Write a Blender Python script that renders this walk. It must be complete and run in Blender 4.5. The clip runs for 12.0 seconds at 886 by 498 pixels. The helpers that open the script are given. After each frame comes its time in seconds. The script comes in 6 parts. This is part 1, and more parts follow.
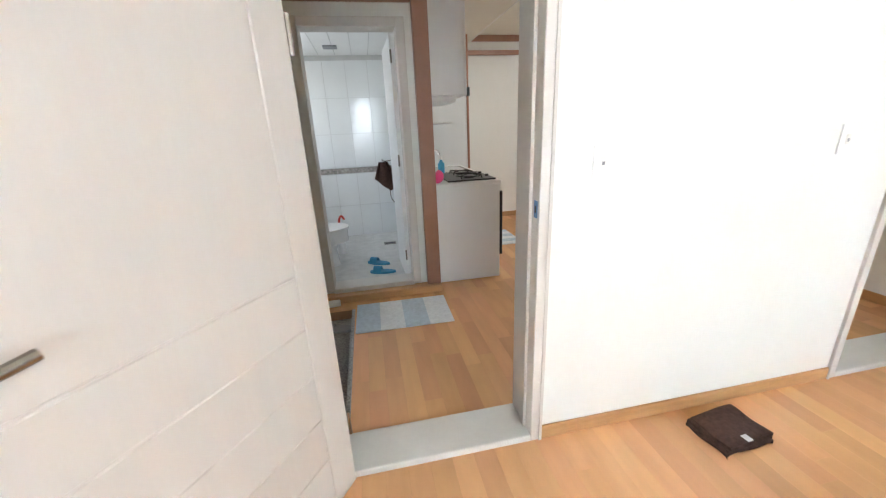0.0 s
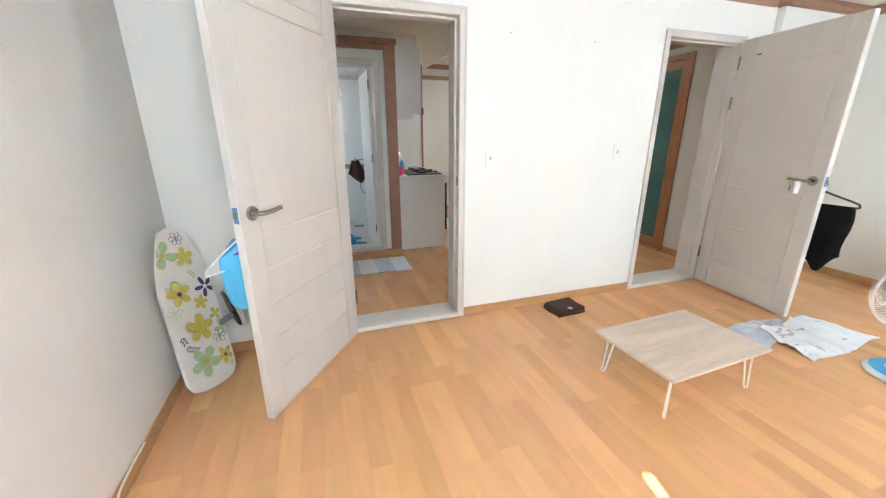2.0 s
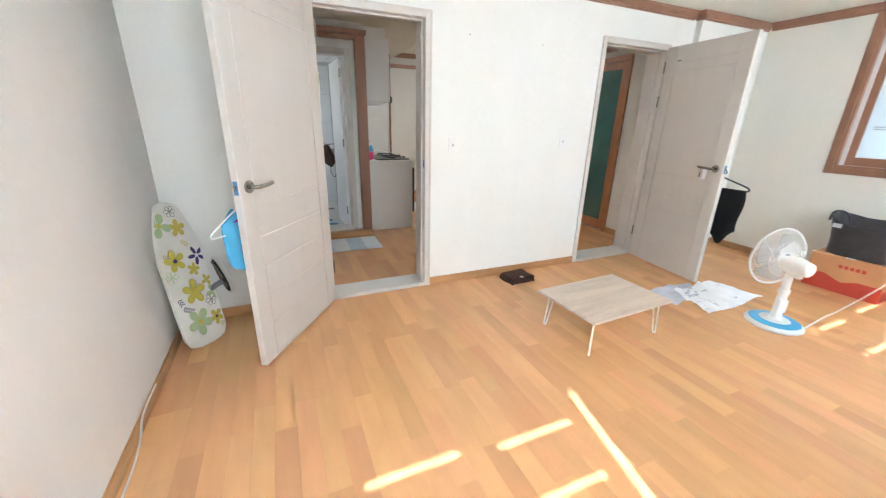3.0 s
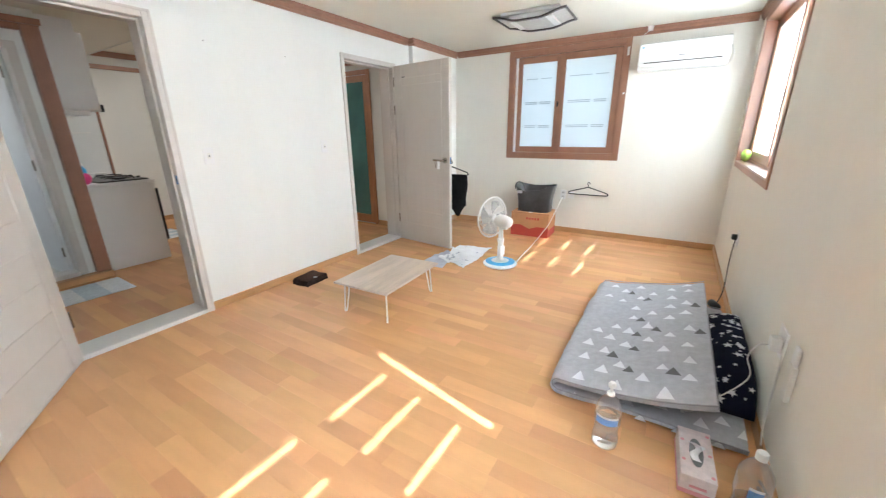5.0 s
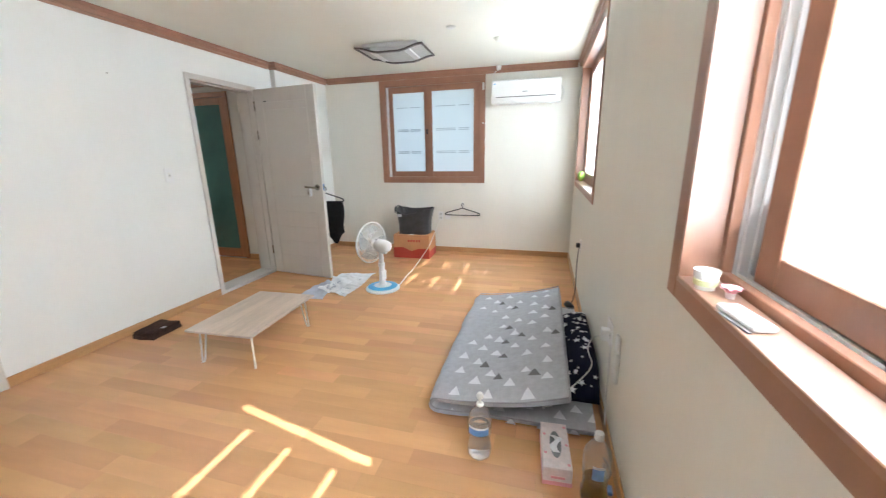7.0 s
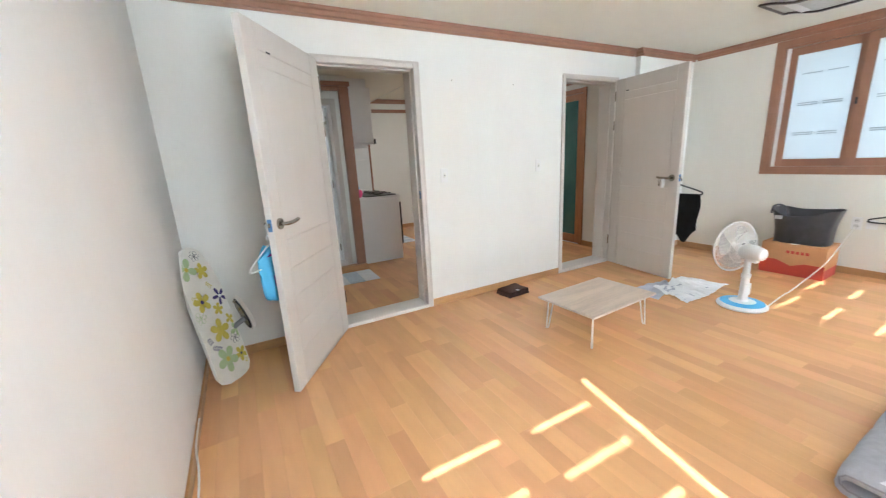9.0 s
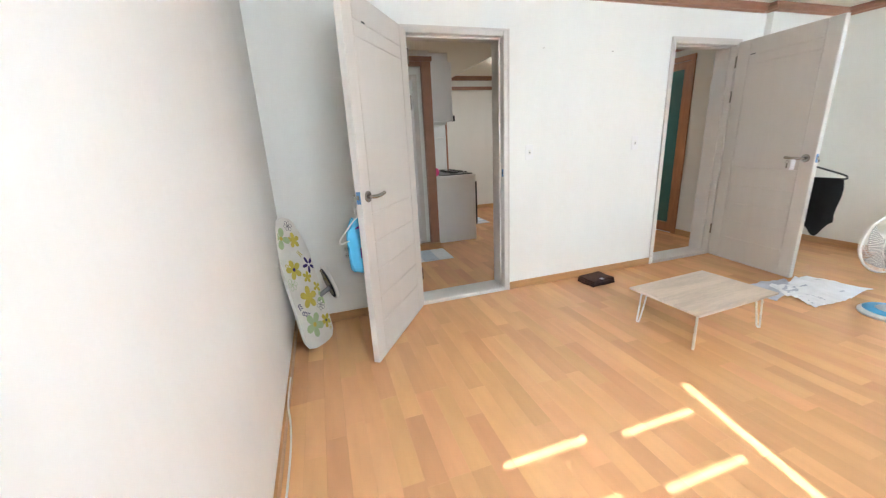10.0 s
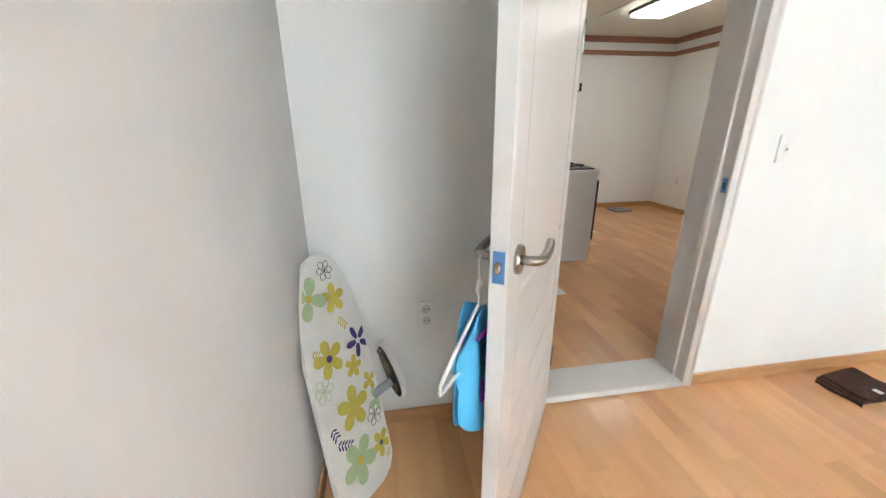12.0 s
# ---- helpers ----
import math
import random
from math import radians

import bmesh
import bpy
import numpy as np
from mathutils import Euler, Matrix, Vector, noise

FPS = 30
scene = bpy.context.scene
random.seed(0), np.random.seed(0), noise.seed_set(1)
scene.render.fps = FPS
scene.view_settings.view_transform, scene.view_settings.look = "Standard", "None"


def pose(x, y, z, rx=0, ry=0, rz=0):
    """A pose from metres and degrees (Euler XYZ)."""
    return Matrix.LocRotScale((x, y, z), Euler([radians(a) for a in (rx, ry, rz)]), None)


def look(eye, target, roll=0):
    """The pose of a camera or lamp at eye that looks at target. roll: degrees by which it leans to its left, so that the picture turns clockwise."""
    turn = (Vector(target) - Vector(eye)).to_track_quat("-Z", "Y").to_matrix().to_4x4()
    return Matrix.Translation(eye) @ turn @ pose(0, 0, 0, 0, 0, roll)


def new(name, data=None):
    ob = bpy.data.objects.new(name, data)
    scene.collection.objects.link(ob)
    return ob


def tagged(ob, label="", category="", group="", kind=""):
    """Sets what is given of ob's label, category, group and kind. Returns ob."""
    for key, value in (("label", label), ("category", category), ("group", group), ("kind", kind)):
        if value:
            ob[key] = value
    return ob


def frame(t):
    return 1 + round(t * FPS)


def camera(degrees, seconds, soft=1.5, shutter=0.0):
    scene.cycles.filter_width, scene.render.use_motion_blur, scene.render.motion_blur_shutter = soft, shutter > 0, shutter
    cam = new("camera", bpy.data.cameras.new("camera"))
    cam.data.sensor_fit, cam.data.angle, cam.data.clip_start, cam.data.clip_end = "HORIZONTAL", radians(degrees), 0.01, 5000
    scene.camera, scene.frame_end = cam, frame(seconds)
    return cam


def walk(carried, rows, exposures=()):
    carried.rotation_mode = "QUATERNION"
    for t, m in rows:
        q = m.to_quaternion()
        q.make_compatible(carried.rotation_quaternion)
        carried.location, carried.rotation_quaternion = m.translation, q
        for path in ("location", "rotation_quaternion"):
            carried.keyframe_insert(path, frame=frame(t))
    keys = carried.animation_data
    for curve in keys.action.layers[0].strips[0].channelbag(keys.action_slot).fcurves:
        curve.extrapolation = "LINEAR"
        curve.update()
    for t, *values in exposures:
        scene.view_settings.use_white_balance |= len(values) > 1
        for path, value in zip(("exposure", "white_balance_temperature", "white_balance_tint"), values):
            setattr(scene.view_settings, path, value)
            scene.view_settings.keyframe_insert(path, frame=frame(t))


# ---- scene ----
cam = camera(100.4, 12.0, soft=1.2, shutter=0.25)
PATH = [
    (0, (-0.614, -1.183, 1.311), (-0.259, 0.683, 0.686), -2.7),
    (0.5, (-0.726, -1.493, 1.339), (-0.312, 0.38, 0.774), -2.5),
    (1, (-0.781, -1.84, 1.342), (-0.301, 0.01, 0.753), -1.4),
    (1.5, (-0.899, -2.137, 1.326), (-0.244, -0.344, 0.729), -1.5),
    (2, (-0.943, -2.379, 1.331), (-0.342, -0.567, 0.735), -0.2),
    (2.5, (-0.988, -2.575, 1.347), (-0.357, -0.785, 0.718), 0.8),
    (4.5, (-1.283, -2.934, 1.31), (0.155, -1.706, 0.659), -1.2),
    (5, (-1.266, -2.936, 1.325), (0.347, -1.923, 0.715), -0.7),
    (5.5, (-1.2, -3.035, 1.305), (0.566, -2.304, 0.716), -0.5),
    (6, (-1.182, -3.076, 1.309), (0.679, -2.608, 0.746), -0.5),
    (6.5, (-1.19, -3.099, 1.327), (0.713, -2.787, 0.796), -1.3),
    (7, (-1.193, -3.067, 1.328), (0.676, -2.555, 0.833), -0.9),
    (7.5, (-1.23, -2.992, 1.33), (0.476, -2.069, 0.841), -1.6),
    (9.5, (-1.432, -2.834, 1.295), (-0.719, -1.031, 0.802), -3.0),
    (10, (-1.457, -2.742, 1.275), (-0.878, -0.908, 0.726), -3.0),
    (10.5, (-1.412, -2.43, 1.292), (-0.987, -0.584, 0.652), -3.5),
    (11, (-1.404, -2.091, 1.32), (-1.094, -0.238, 0.635), -1.7),
    (11.5, (-1.472, -1.707, 1.301), (-1.122, 0.152, 0.652), -1.5),
    (12, (-1.487, -1.357, 1.278), (-1.187, 0.514, 0.637), -0.4),
]
EXPOSURES = [(0, 2.10), (0.5, 1.95), (1.5, 1.94), (2.5, 1.91), (4.5, 1.63), (5.5, 1.73), (6.5, 1.48), (7, 1.38), (7.5, 1.42), (9.5, 1.67), (10, 1.73), (10.5, 1.82), (11.5, 1.80), (12, 1.92)]
walk(cam, [(t, look(eye, target, roll)) for t, eye, target, roll in PATH], EXPOSURES)

# ---------------------------------------------------------------- light
world = bpy.data.worlds.new("world")
scene.world = world
world.use_nodes = True
wn = world.node_tree.nodes
sky = wn.new("ShaderNodeTexSky")
sky.sky_type = "NISHITA"
sky.sun_disc = False
sky.sun_elevation = radians(44.5)
sky.sun_rotation = radians(191.8)
sky.air_density, sky.dust_density = 1.0, 2.0
world.node_tree.links.new(sky.outputs[0], wn["Background"].inputs["Color"])
wn["Background"].inputs["Strength"].default_value = 0.12

sun = new("sun", bpy.data.lights.new("sun", "SUN"))
sun.data.energy, sun.data.angle, sun.data.color = 5.0, radians(0.5), (1.0, 0.98, 0.95)
sun.matrix_world = look((0, 0, 0), (0.210, 0.98, -1.0))


def area_lamp(name, m, w, h, watts, color):
    ob = new(name, bpy.data.lights.new(name, "AREA"))
    ob.data.shape, ob.data.size, ob.data.size_y = "RECTANGLE", w, h
    ob.data.energy, ob.data.color = watts, color
    ob.matrix_world = m
    return ob


# daylight of the sky standing in the panes of the two south windows
DAY = (0.86, 0.97, 1.095)
for x0, x1, y, watts in ((-0.73, -0.31, -3.5475, 66), (-1.53, -0.82, -3.5115, 23), (1.84, 2.42, -3.5475, 48), (2.47, 3.33, -3.5115, 15)):
    area_lamp("daylight", pose((x0 + x1) / 2, y, 1.62, -90, 180, 0), x1 - x0, 1.02, watts * (x1 - x0), DAY)
# and outside the frosted panes of the east window
area_lamp("daylight", pose(3.90, -1.59, 1.62, 0, 90, 0), 1.1, 1.2, 1.2, DAY)

# ---------------------------------------------------------------- materials


def mat(name, color, rough=0.5, metal=0.0, spread=0.06, scale=8.0, bump=0.0, bump_scale=60.0, random_obj=0.0, random_island=0.0,
        stretch=(1, 1, 1), fine=0.0, coat=0.0, spec=0.5):
    m = bpy.data.materials.new(name)
    m.use_nodes = True
    nt = m.node_tree
    n, l = nt.nodes, nt.links
    b = n["Principled BSDF"]
    b.inputs["Roughness"].default_value, b.inputs["Metallic"].default_value = rough, metal
    b.inputs["Coat Weight"].default_value = coat
    b.inputs["Coat Roughness"].default_value = 0.12
    b.inputs["Specular IOR Level"].default_value = spec
    geo = n.new("ShaderNodeTexCoord")
    mp = n.new("ShaderNodeMapping")
    mp.inputs["Scale"].default_value = stretch
    l.new(geo.outputs["Object"], mp.inputs["Vector"])
    t = n.new("ShaderNodeTexNoise")
    t.inputs["Scale"].default_value, t.inputs["Detail"].default_value = scale, 6.0
    l.new(mp.outputs[0], t.inputs["Vector"])
    t2 = n.new("ShaderNodeTexNoise")
    t2.inputs["Scale"].default_value, t2.inputs["Detail"].default_value = scale * 12, 4.0
    l.new(mp.outputs[0], t2.inputs["Vector"])
    mix = n.new("ShaderNodeMath")
    mix.operation = "MULTIPLY_ADD"
    mix.inputs[1].default_value = fine
    l.new(t2.outputs["Fac"], mix.inputs[0])
    l.new(t.outputs["Fac"], mix.inputs[2])
    hsv = n.new("ShaderNodeHueSaturation")
    hsv.inputs["Color"].default_value = (*color, 1)
    rng = n.new("ShaderNodeMapRange")
    rng.inputs["From Min"].default_value, rng.inputs["From Max"].default_value = 0.3 + 0.5 * fine, 0.7 + 0.5 * fine
    rng.inputs["To Min"].default_value, rng.inputs["To Max"].default_value = 1 - spread, 1 + spread
    l.new(mix.outputs[0], rng.inputs["Value"])
    last = rng.outputs[0]
    amount = random_obj or random_island
    if amount:
        if random_obj:
            src = n.new("ShaderNodeObjectInfo").outputs["Random"]
        else:
            src = n.new("ShaderNodeNewGeometry").outputs["Random Per Island"]
        r2 = n.new("ShaderNodeMapRange")
        r2.inputs["To Min"].default_value, r2.inputs["To Max"].default_value = 1 - amount, 1 + amount
        l.new(src, r2.inputs["Value"])
        mul = n.new("ShaderNodeMath")
        mul.operation = "MULTIPLY"
        l.new(last, mul.inputs[0])
        l.new(r2.outputs[0], mul.inputs[1])
        last = mul.outputs[0]
        r3 = n.new("ShaderNodeMapRange")
        r3.inputs["To Min"].default_value, r3.inputs["To Max"].default_value = 0.488, 0.4985
        wrap = n.new("ShaderNodeMath")
        wrap.operation = "FRACT"
        m7 = n.new("ShaderNodeMath")
        m7.operation = "MULTIPLY"
        m7.inputs[1].default_value = 7.31
        l.new(src, m7.inputs[0])
        l.new(m7.outputs[0], wrap.inputs[0])
        l.new(wrap.outputs[0], r3.inputs["Value"])
        l.new(r3.outputs[0], hsv.inputs["Hue"])
    l.new(last, hsv.inputs["Value"])
    l.new(hsv.outputs[0], b.inputs["Base Color"])
    if bump:
        tb = n.new("ShaderNodeTexNoise")
        tb.inputs["Scale"].default_value, tb.inputs["Detail"].default_value = bump_scale, 5.0
        l.new(mp.outputs[0], tb.inputs["Vector"])
        bp = n.new("ShaderNodeBump")
        bp.inputs["Strength"].default_value, bp.inputs["Distance"].default_value = bump, 0.002
        l.new(tb.outputs["Fac"], bp.inputs["Height"])
        l.new(bp.outputs[0], b.inputs["Normal"])
    return m


def glassy(name, color, rough=0.0, ior=1.45):
    m = bpy.data.materials.new(name)
    m.use_nodes = True
    b = m.node_tree.nodes["Principled BSDF"]
    b.inputs["Base Color"].default_value = (*color, 1)
    b.inputs["Transmission Weight"].default_value, b.inputs["Roughness"].default_value, b.inputs["IOR"].default_value = 1.0, rough, ior
    return m


def frosted(name, color, gloss=0.35):
    """Sand-blasted glass: scatters what falls on it to both sides."""
    m = bpy.data.materials.new(name)
    m.use_nodes = True
    n, l = m.node_tree.nodes, m.node_tree.links
    n.remove(n["Principled BSDF"])
    tr, di, gl = n.new("ShaderNodeBsdfTranslucent"), n.new("ShaderNodeBsdfDiffuse"), n.new("ShaderNodeBsdfGlossy")
    tr.inputs["Color"].default_value = di.inputs["Color"].default_value = (*color, 1)
    gl.inputs["Roughness"].default_value = gloss
    a, b = n.new("ShaderNodeMixShader"), n.new("ShaderNodeMixShader")
    a.inputs[0].default_value, b.inputs[0].default_value = 0.3, 0.06
    l.new(tr.outputs[0], a.inputs[1]), l.new(di.outputs[0], a.inputs[2])
    l.new(a.outputs[0], b.inputs[1]), l.new(gl.outputs[0], b.inputs[2])
    l.new(b.outputs[0], n["Material Output"].inputs["Surface"])
    return m


def glow(name, color, strength):
    m = bpy.data.materials.new(name)
    m.use_nodes = True
    b = m.node_tree.nodes["Principled BSDF"]
    b.inputs["Base Color"].default_value = (0.8, 0.8, 0.8, 1)
    b.inputs["Emission Color"].default_value, b.inputs["Emission Strength"].default_value = (*color, 1), strength
    return m


WALLPAPER = mat("wallpaper", (0.81, 0.81, 0.775), 0.75, spread=0.014, scale=1.6, bump=0.12, bump_scale=120, fine=0.4, stretch=(3, 3, 0.7), spec=0.3)
# same paper, darker: the west wall's shade is put into the colour
WALLPAPER_SHADED = mat("wallpaper_shaded", (0.79, 0.765, 0.735), 0.75, spread=0.014, scale=1.6, bump=0.12, bump_scale=120, fine=0.4, stretch=(3, 3, 0.7), spec=0.3)
# same paper, tinted: warm bounce from the floor is painted in
WALLPAPER_BOUNCE = mat("wallpaper_bounce", (0.81, 0.79, 0.725), 0.75, spread=0.014, scale=1.6, bump=0.12, bump_scale=120, fine=0.4, stretch=(3, 3, 0.7), spec=0.3)
CEILING = mat("ceiling_paper", (0.80, 0.785, 0.70), 0.8, spread=0.02, scale=1.5, bump=0.15, bump_scale=150, spec=0.3)
PLANK = mat("floor_plank", (0.700, 0.394, 0.177), 0.25, spread=0.06, scale=2.6, fine=0.14, random_obj=0.095, stretch=(5, 0.8, 1), bump=0.02, bump_scale=20)
PLANK_JOINED = mat("floor_plank_joined", (0.700, 0.394, 0.177), 0.25, spread=0.06, scale=2.6, fine=0.14, random_island=0.095, stretch=(5, 0.8, 1), bump=0.02, bump_scale=20)
UNDERLAY = mat("underlay", (0.30, 0.17, 0.08), 0.8)
BASEBOARD = mat("baseboard_wood", (0.50, 0.27, 0.115), 0.4, spread=0.12, scale=4, fine=0.5, stretch=(1, 1, 8))
BROWN = mat("brown_trim", (0.335, 0.165, 0.105), 0.38, spread=0.07, scale=4, fine=0.3, stretch=(3, 3, 2), bump=0.03)
BROWN_FILM = mat("brown_film", (0.335, 0.165, 0.105), 0.34, spread=0.07, scale=4, fine=0.3, stretch=(3, 3, 2), bump=0.02, coat=0.8)
BROWN_FILM.node_tree.nodes["Principled BSDF"].inputs["Coat Roughness"].default_value = 0.38
DOOR = mat("door_paint", (0.595, 0.550, 0.505), 0.42, spread=0.014, scale=2.5, fine=0.5, stretch=(8, 8, 0.7), bump=0.05, bump_scale=40)
FRAME = mat("door_frame_paint", (0.63, 0.585, 0.54), 0.45, spread=0.03, scale=3, fine=0.4, bump=0.04)
THRESHOLD = mat("threshold", (0.66, 0.63, 0.585), 0.4, spread=0.04, scale=6, fine=0.4)
WHITE = mat("white_plastic", (0.80, 0.80, 0.79), 0.35, spread=0.02, scale=4)
IVORY = mat("ivory_plastic", (0.76, 0.75, 0.70), 0.4, spread=0.02, scale=4)
PVC = mat("white_pvc", (0.80, 0.81, 0.82), 0.3, spread=0.02, scale=4)
GREY = mat("grey_plastic", (0.22, 0.23, 0.24), 0.45, spread=0.05)
BLACK = mat("black_plastic", (0.02, 0.02, 0.022), 0.45, spread=0.1)
STEEL = mat("brushed_steel", (0.36, 0.335, 0.30), 0.26, metal=1.0, spread=0.05, scale=20)
CHROME = mat("chrome", (0.75, 0.75, 0.75), 0.1, metal=1.0, spread=0.02)
BLUE_TAPE = mat("blue_film", (0.07, 0.19, 0.40), 0.3, spread=0.05)
FROST = frosted("frosted_glass", (0.90, 0.92, 0.92))
FROST_EAST = frosted("frosted_glass_east", (0.86, 0.92, 0.93))
# grey tint stands in for the dimmer outside behind the east lines
DIM_VIEW_LINE = frosted("dim_view_line", (0.52, 0.57, 0.59))
CLEAR = glassy("clear_glass", (0.97, 0.98, 0.98))
GRANITE = mat("granite", (0.30, 0.29, 0.28), 0.5, spread=0.5, scale=90, fine=0.4)
TILE = mat("white_tile", (0.78, 0.80, 0.80), 0.14, spread=0.02, scale=4)
TILE_FLOOR = mat("bath_floor_tile", (0.55, 0.55, 0.53), 0.35, spread=0.1, scale=12, random_island=0.06)
GROUT = mat("grout", (0.55, 0.55, 0.54), 0.8)


# ---------------------------------------------------------------- mesh helpers


def bbox(bm, x0, y0, z0, x1, y1, z1, bevel=0.0, seg=1):
    x0, x1 = min(x0, x1), max(x0, x1)
    y0, y1 = min(y0, y1), max(y0, y1)
    z0, z1 = min(z0, z1), max(z0, z1)
    m = Matrix.Translation(((x0 + x1) / 2, (y0 + y1) / 2, (z0 + z1) / 2)) @ Matrix.Diagonal((x1 - x0, y1 - y0, z1 - z0, 1))
    made = bmesh.ops.create_cube(bm, size=1, matrix=m)["verts"]
    if bevel:
        edges = list({e for v in made for e in v.link_edges})
        bmesh.ops.bevel(bm, geom=edges, offset=bevel, segments=seg, profile=0.5, affect="EDGES")
    return bm


def boxes(*rows, bevel=0.0, seg=1):
    bm = bmesh.new()
    for r in rows:
        bbox(bm, *r, bevel=bevel, seg=seg)
    return bm


def part(name, bm, material, parent=None, label="", smooth=False):
    """Links a bmesh as one mesh object, under a thing or a part if one is given."""
    me = bpy.data.meshes.new(name)
    bmesh.ops.recalc_face_normals(bm, faces=bm.faces)
    bm.to_mesh(me)
    bm.free()
    if smooth:
        me.shade_smooth()
        me.set_sharp_from_angle(angle=radians(42))
    me.materials.append(material)
    ob = new(name, me)
    if parent is not None:
        ob.parent = parent
    if label:
        ob["label"] = label
    return ob


def thing(name, label, category, m=None, group="", kind=""):
    ob = new(name)
    ob.empty_display_size = 0.1
    if m is not None:
        ob.matrix_world = m
    return tagged(ob, label, category, group, kind)


def structure(name, bm, material, label, category, smooth=False):
    return tagged(part(name, bm, material, None, "", smooth), label, category, "", "structure")


def lathe(profile, seg=32, bm=None, m=None):
    """A turned body about z from (radius, height) rows."""
    bm = bm or bmesh.new()
    m = m or Matrix()
    rings = []
    for r, z in profile:
        if r < 1e-5:
            rings.append([bm.verts.new(m @ Vector((0, 0, z)))])
        else:
            rings.append([bm.verts.new(m @ Vector((r * math.cos(a), r * math.sin(a), z))) for a in (2 * math.pi * i / seg for i in range(seg))])
    for a, b in zip(rings, rings[1:]):
        for i in range(seg):
            j = (i + 1) % seg
            if len(a) == 1 and len(b) == 1:
                continue
            if len(a) == 1:
                bm.faces.new((a[0], b[i], b[j]))
            elif len(b) == 1:
                bm.faces.new((a[i], b[0], a[j]))
            else:
                bm.faces.new((a[i], b[i], b[j], a[j]))
    return bm


def smooth_path(points, steps=6, closed=False):
    """Catmull-Rom through the points."""
    p = [Vector(q) for q in points]
    n = len(p)
    out = []
    for i in range(n if closed else n - 1):
        if closed:
            a, b, c, d = p[i - 1], p[i], p[(i + 1) % n], p[(i + 2) % n]
        else:
            a, b, c, d = p[max(i - 1, 0)], p[i], p[i + 1], p[min(i + 2, n - 1)]
        for k in range(steps):
            t = k / steps
            out.append(0.5 * ((2 * b) + (c - a) * t + (2 * a - 5 * b + 4 * c - d) * t * t + (3 * b - 3 * c + d - a) * t ** 3))
    if not closed:
        out.append(p[-1])
    return out


def tube(points, radius, seg=8, bm=None, closed=False):
    bm = bm or bmesh.new()
    p = [Vector(q) for q in points]
    n = len(p)
    rings, up = [], None
    for i in range(n):
        a, b = (p[i - 1] if (i or closed) else p[i]), (p[(i + 1) % n] if (i < n - 1 or closed) else p[i])
        d = (b - a).normalized()
        if up is None:
            up = d.orthogonal().normalized()
        up = (up - d * up.dot(d)).normalized()
        side = d.cross(up)
        rings.append([bm.verts.new(p[i] + radius * (math.cos(t) * up + math.sin(t) * side)) for t in (2 * math.pi * k / seg for k in range(seg))])
    for i in range(n if closed else n - 1):
        a, b = rings[i], rings[(i + 1) % n]
        for k in range(seg):
            bm.faces.new((a[k], a[(k + 1) % seg], b[(k + 1) % seg], b[k]))
    if not closed:
        bm.faces.new(rings[0][::-1])
        bm.faces.new(rings[-1])
    return bm


def slab(outline, z0, z1, bm=None, m=None):
    """A flat plate with the given outline (x, y), from z0 to z1."""
    bm = bm or bmesh.new()
    m = m or Matrix()
    lo = [bm.verts.new(m @ Vector((x, y, z0))) for x, y in outline]
    hi = [bm.verts.new(m @ Vector((x, y, z1))) for x, y in outline]
    bm.faces.new(lo[::-1])
    bm.faces.new(hi)
    n = len(outline)
    for i in range(n):
        bm.faces.new((lo[i], lo[(i + 1) % n], hi[(i + 1) % n], hi[i]))
    return bm


def disc(r, n=24, sx=1.0, sy=1.0):
    return [(r * sx * math.cos(2 * math.pi * i / n), r * sy * math.sin(2 * math.pi * i / n)) for i in range(n)]


def sheet(fn, nu, nv, thick, bm=None):
    """A cloth: fn(u, v) gives the upper side's place; it gets a thickness."""
    bm = bm or bmesh.new()
    grid = [[Vector(fn(i / nu, j / nv)) for j in range(nv + 1)] for i in range(nu + 1)]
    top, low = [], []
    for i in range(nu + 1):
        ta, lb = [], []
        for j in range(nv + 1):
            du = grid[min(i + 1, nu)][j] - grid[max(i - 1, 0)][j]
            dv = grid[i][min(j + 1, nv)] - grid[i][max(j - 1, 0)]
            nn = du.cross(dv)
            nn = nn.normalized() if nn.length > 1e-9 else Vector((0, 0, 1))
            ta.append(bm.verts.new(grid[i][j]))
            lb.append(bm.verts.new(grid[i][j] - nn * thick))
        top.append(ta)
        low.append(lb)
    for i in range(nu):
        for j in range(nv):
            bm.faces.new((top[i][j], top[i + 1][j], top[i + 1][j + 1], top[i][j + 1]))
            bm.faces.new((low[i][j], low[i][j + 1], low[i + 1][j + 1], low[i + 1][j]))
    for i in range(nu):
        bm.faces.new((top[i][0], low[i][0], low[i + 1][0], top[i + 1][0]))
        bm.faces.new((top[i][nv], top[i + 1][nv], low[i + 1][nv], low[i][nv]))
    for j in range(nv):
        bm.faces.new((top[0][j], top[0][j + 1], low[0][j + 1], low[0][j]))
        bm.faces.new((top[nu][j], low[nu][j], low[nu][j + 1], top[nu][j + 1]))
    return bm


# ---------------------------------------------------------------- the room's shell
WX, EX, NY, SY, CZ = -1.775, 3.72, 0.0, -3.42, 2.36      # west, east, north, south faces and ceiling
WT = 0.185                                               # thickness of the north wall
MB = 2.285                                               # underside of the brown moulding
D1, D2, DH = (-0.872, 0.0), (1.575, 2.40), 2.055            # door frames, outer
W1, W2, WZ = (-1.62, -0.158), (1.75, 3.42), (1.015, 2.225)  # south windows, clear of the trim
WE = (-2.245, -0.93)                                     # east window

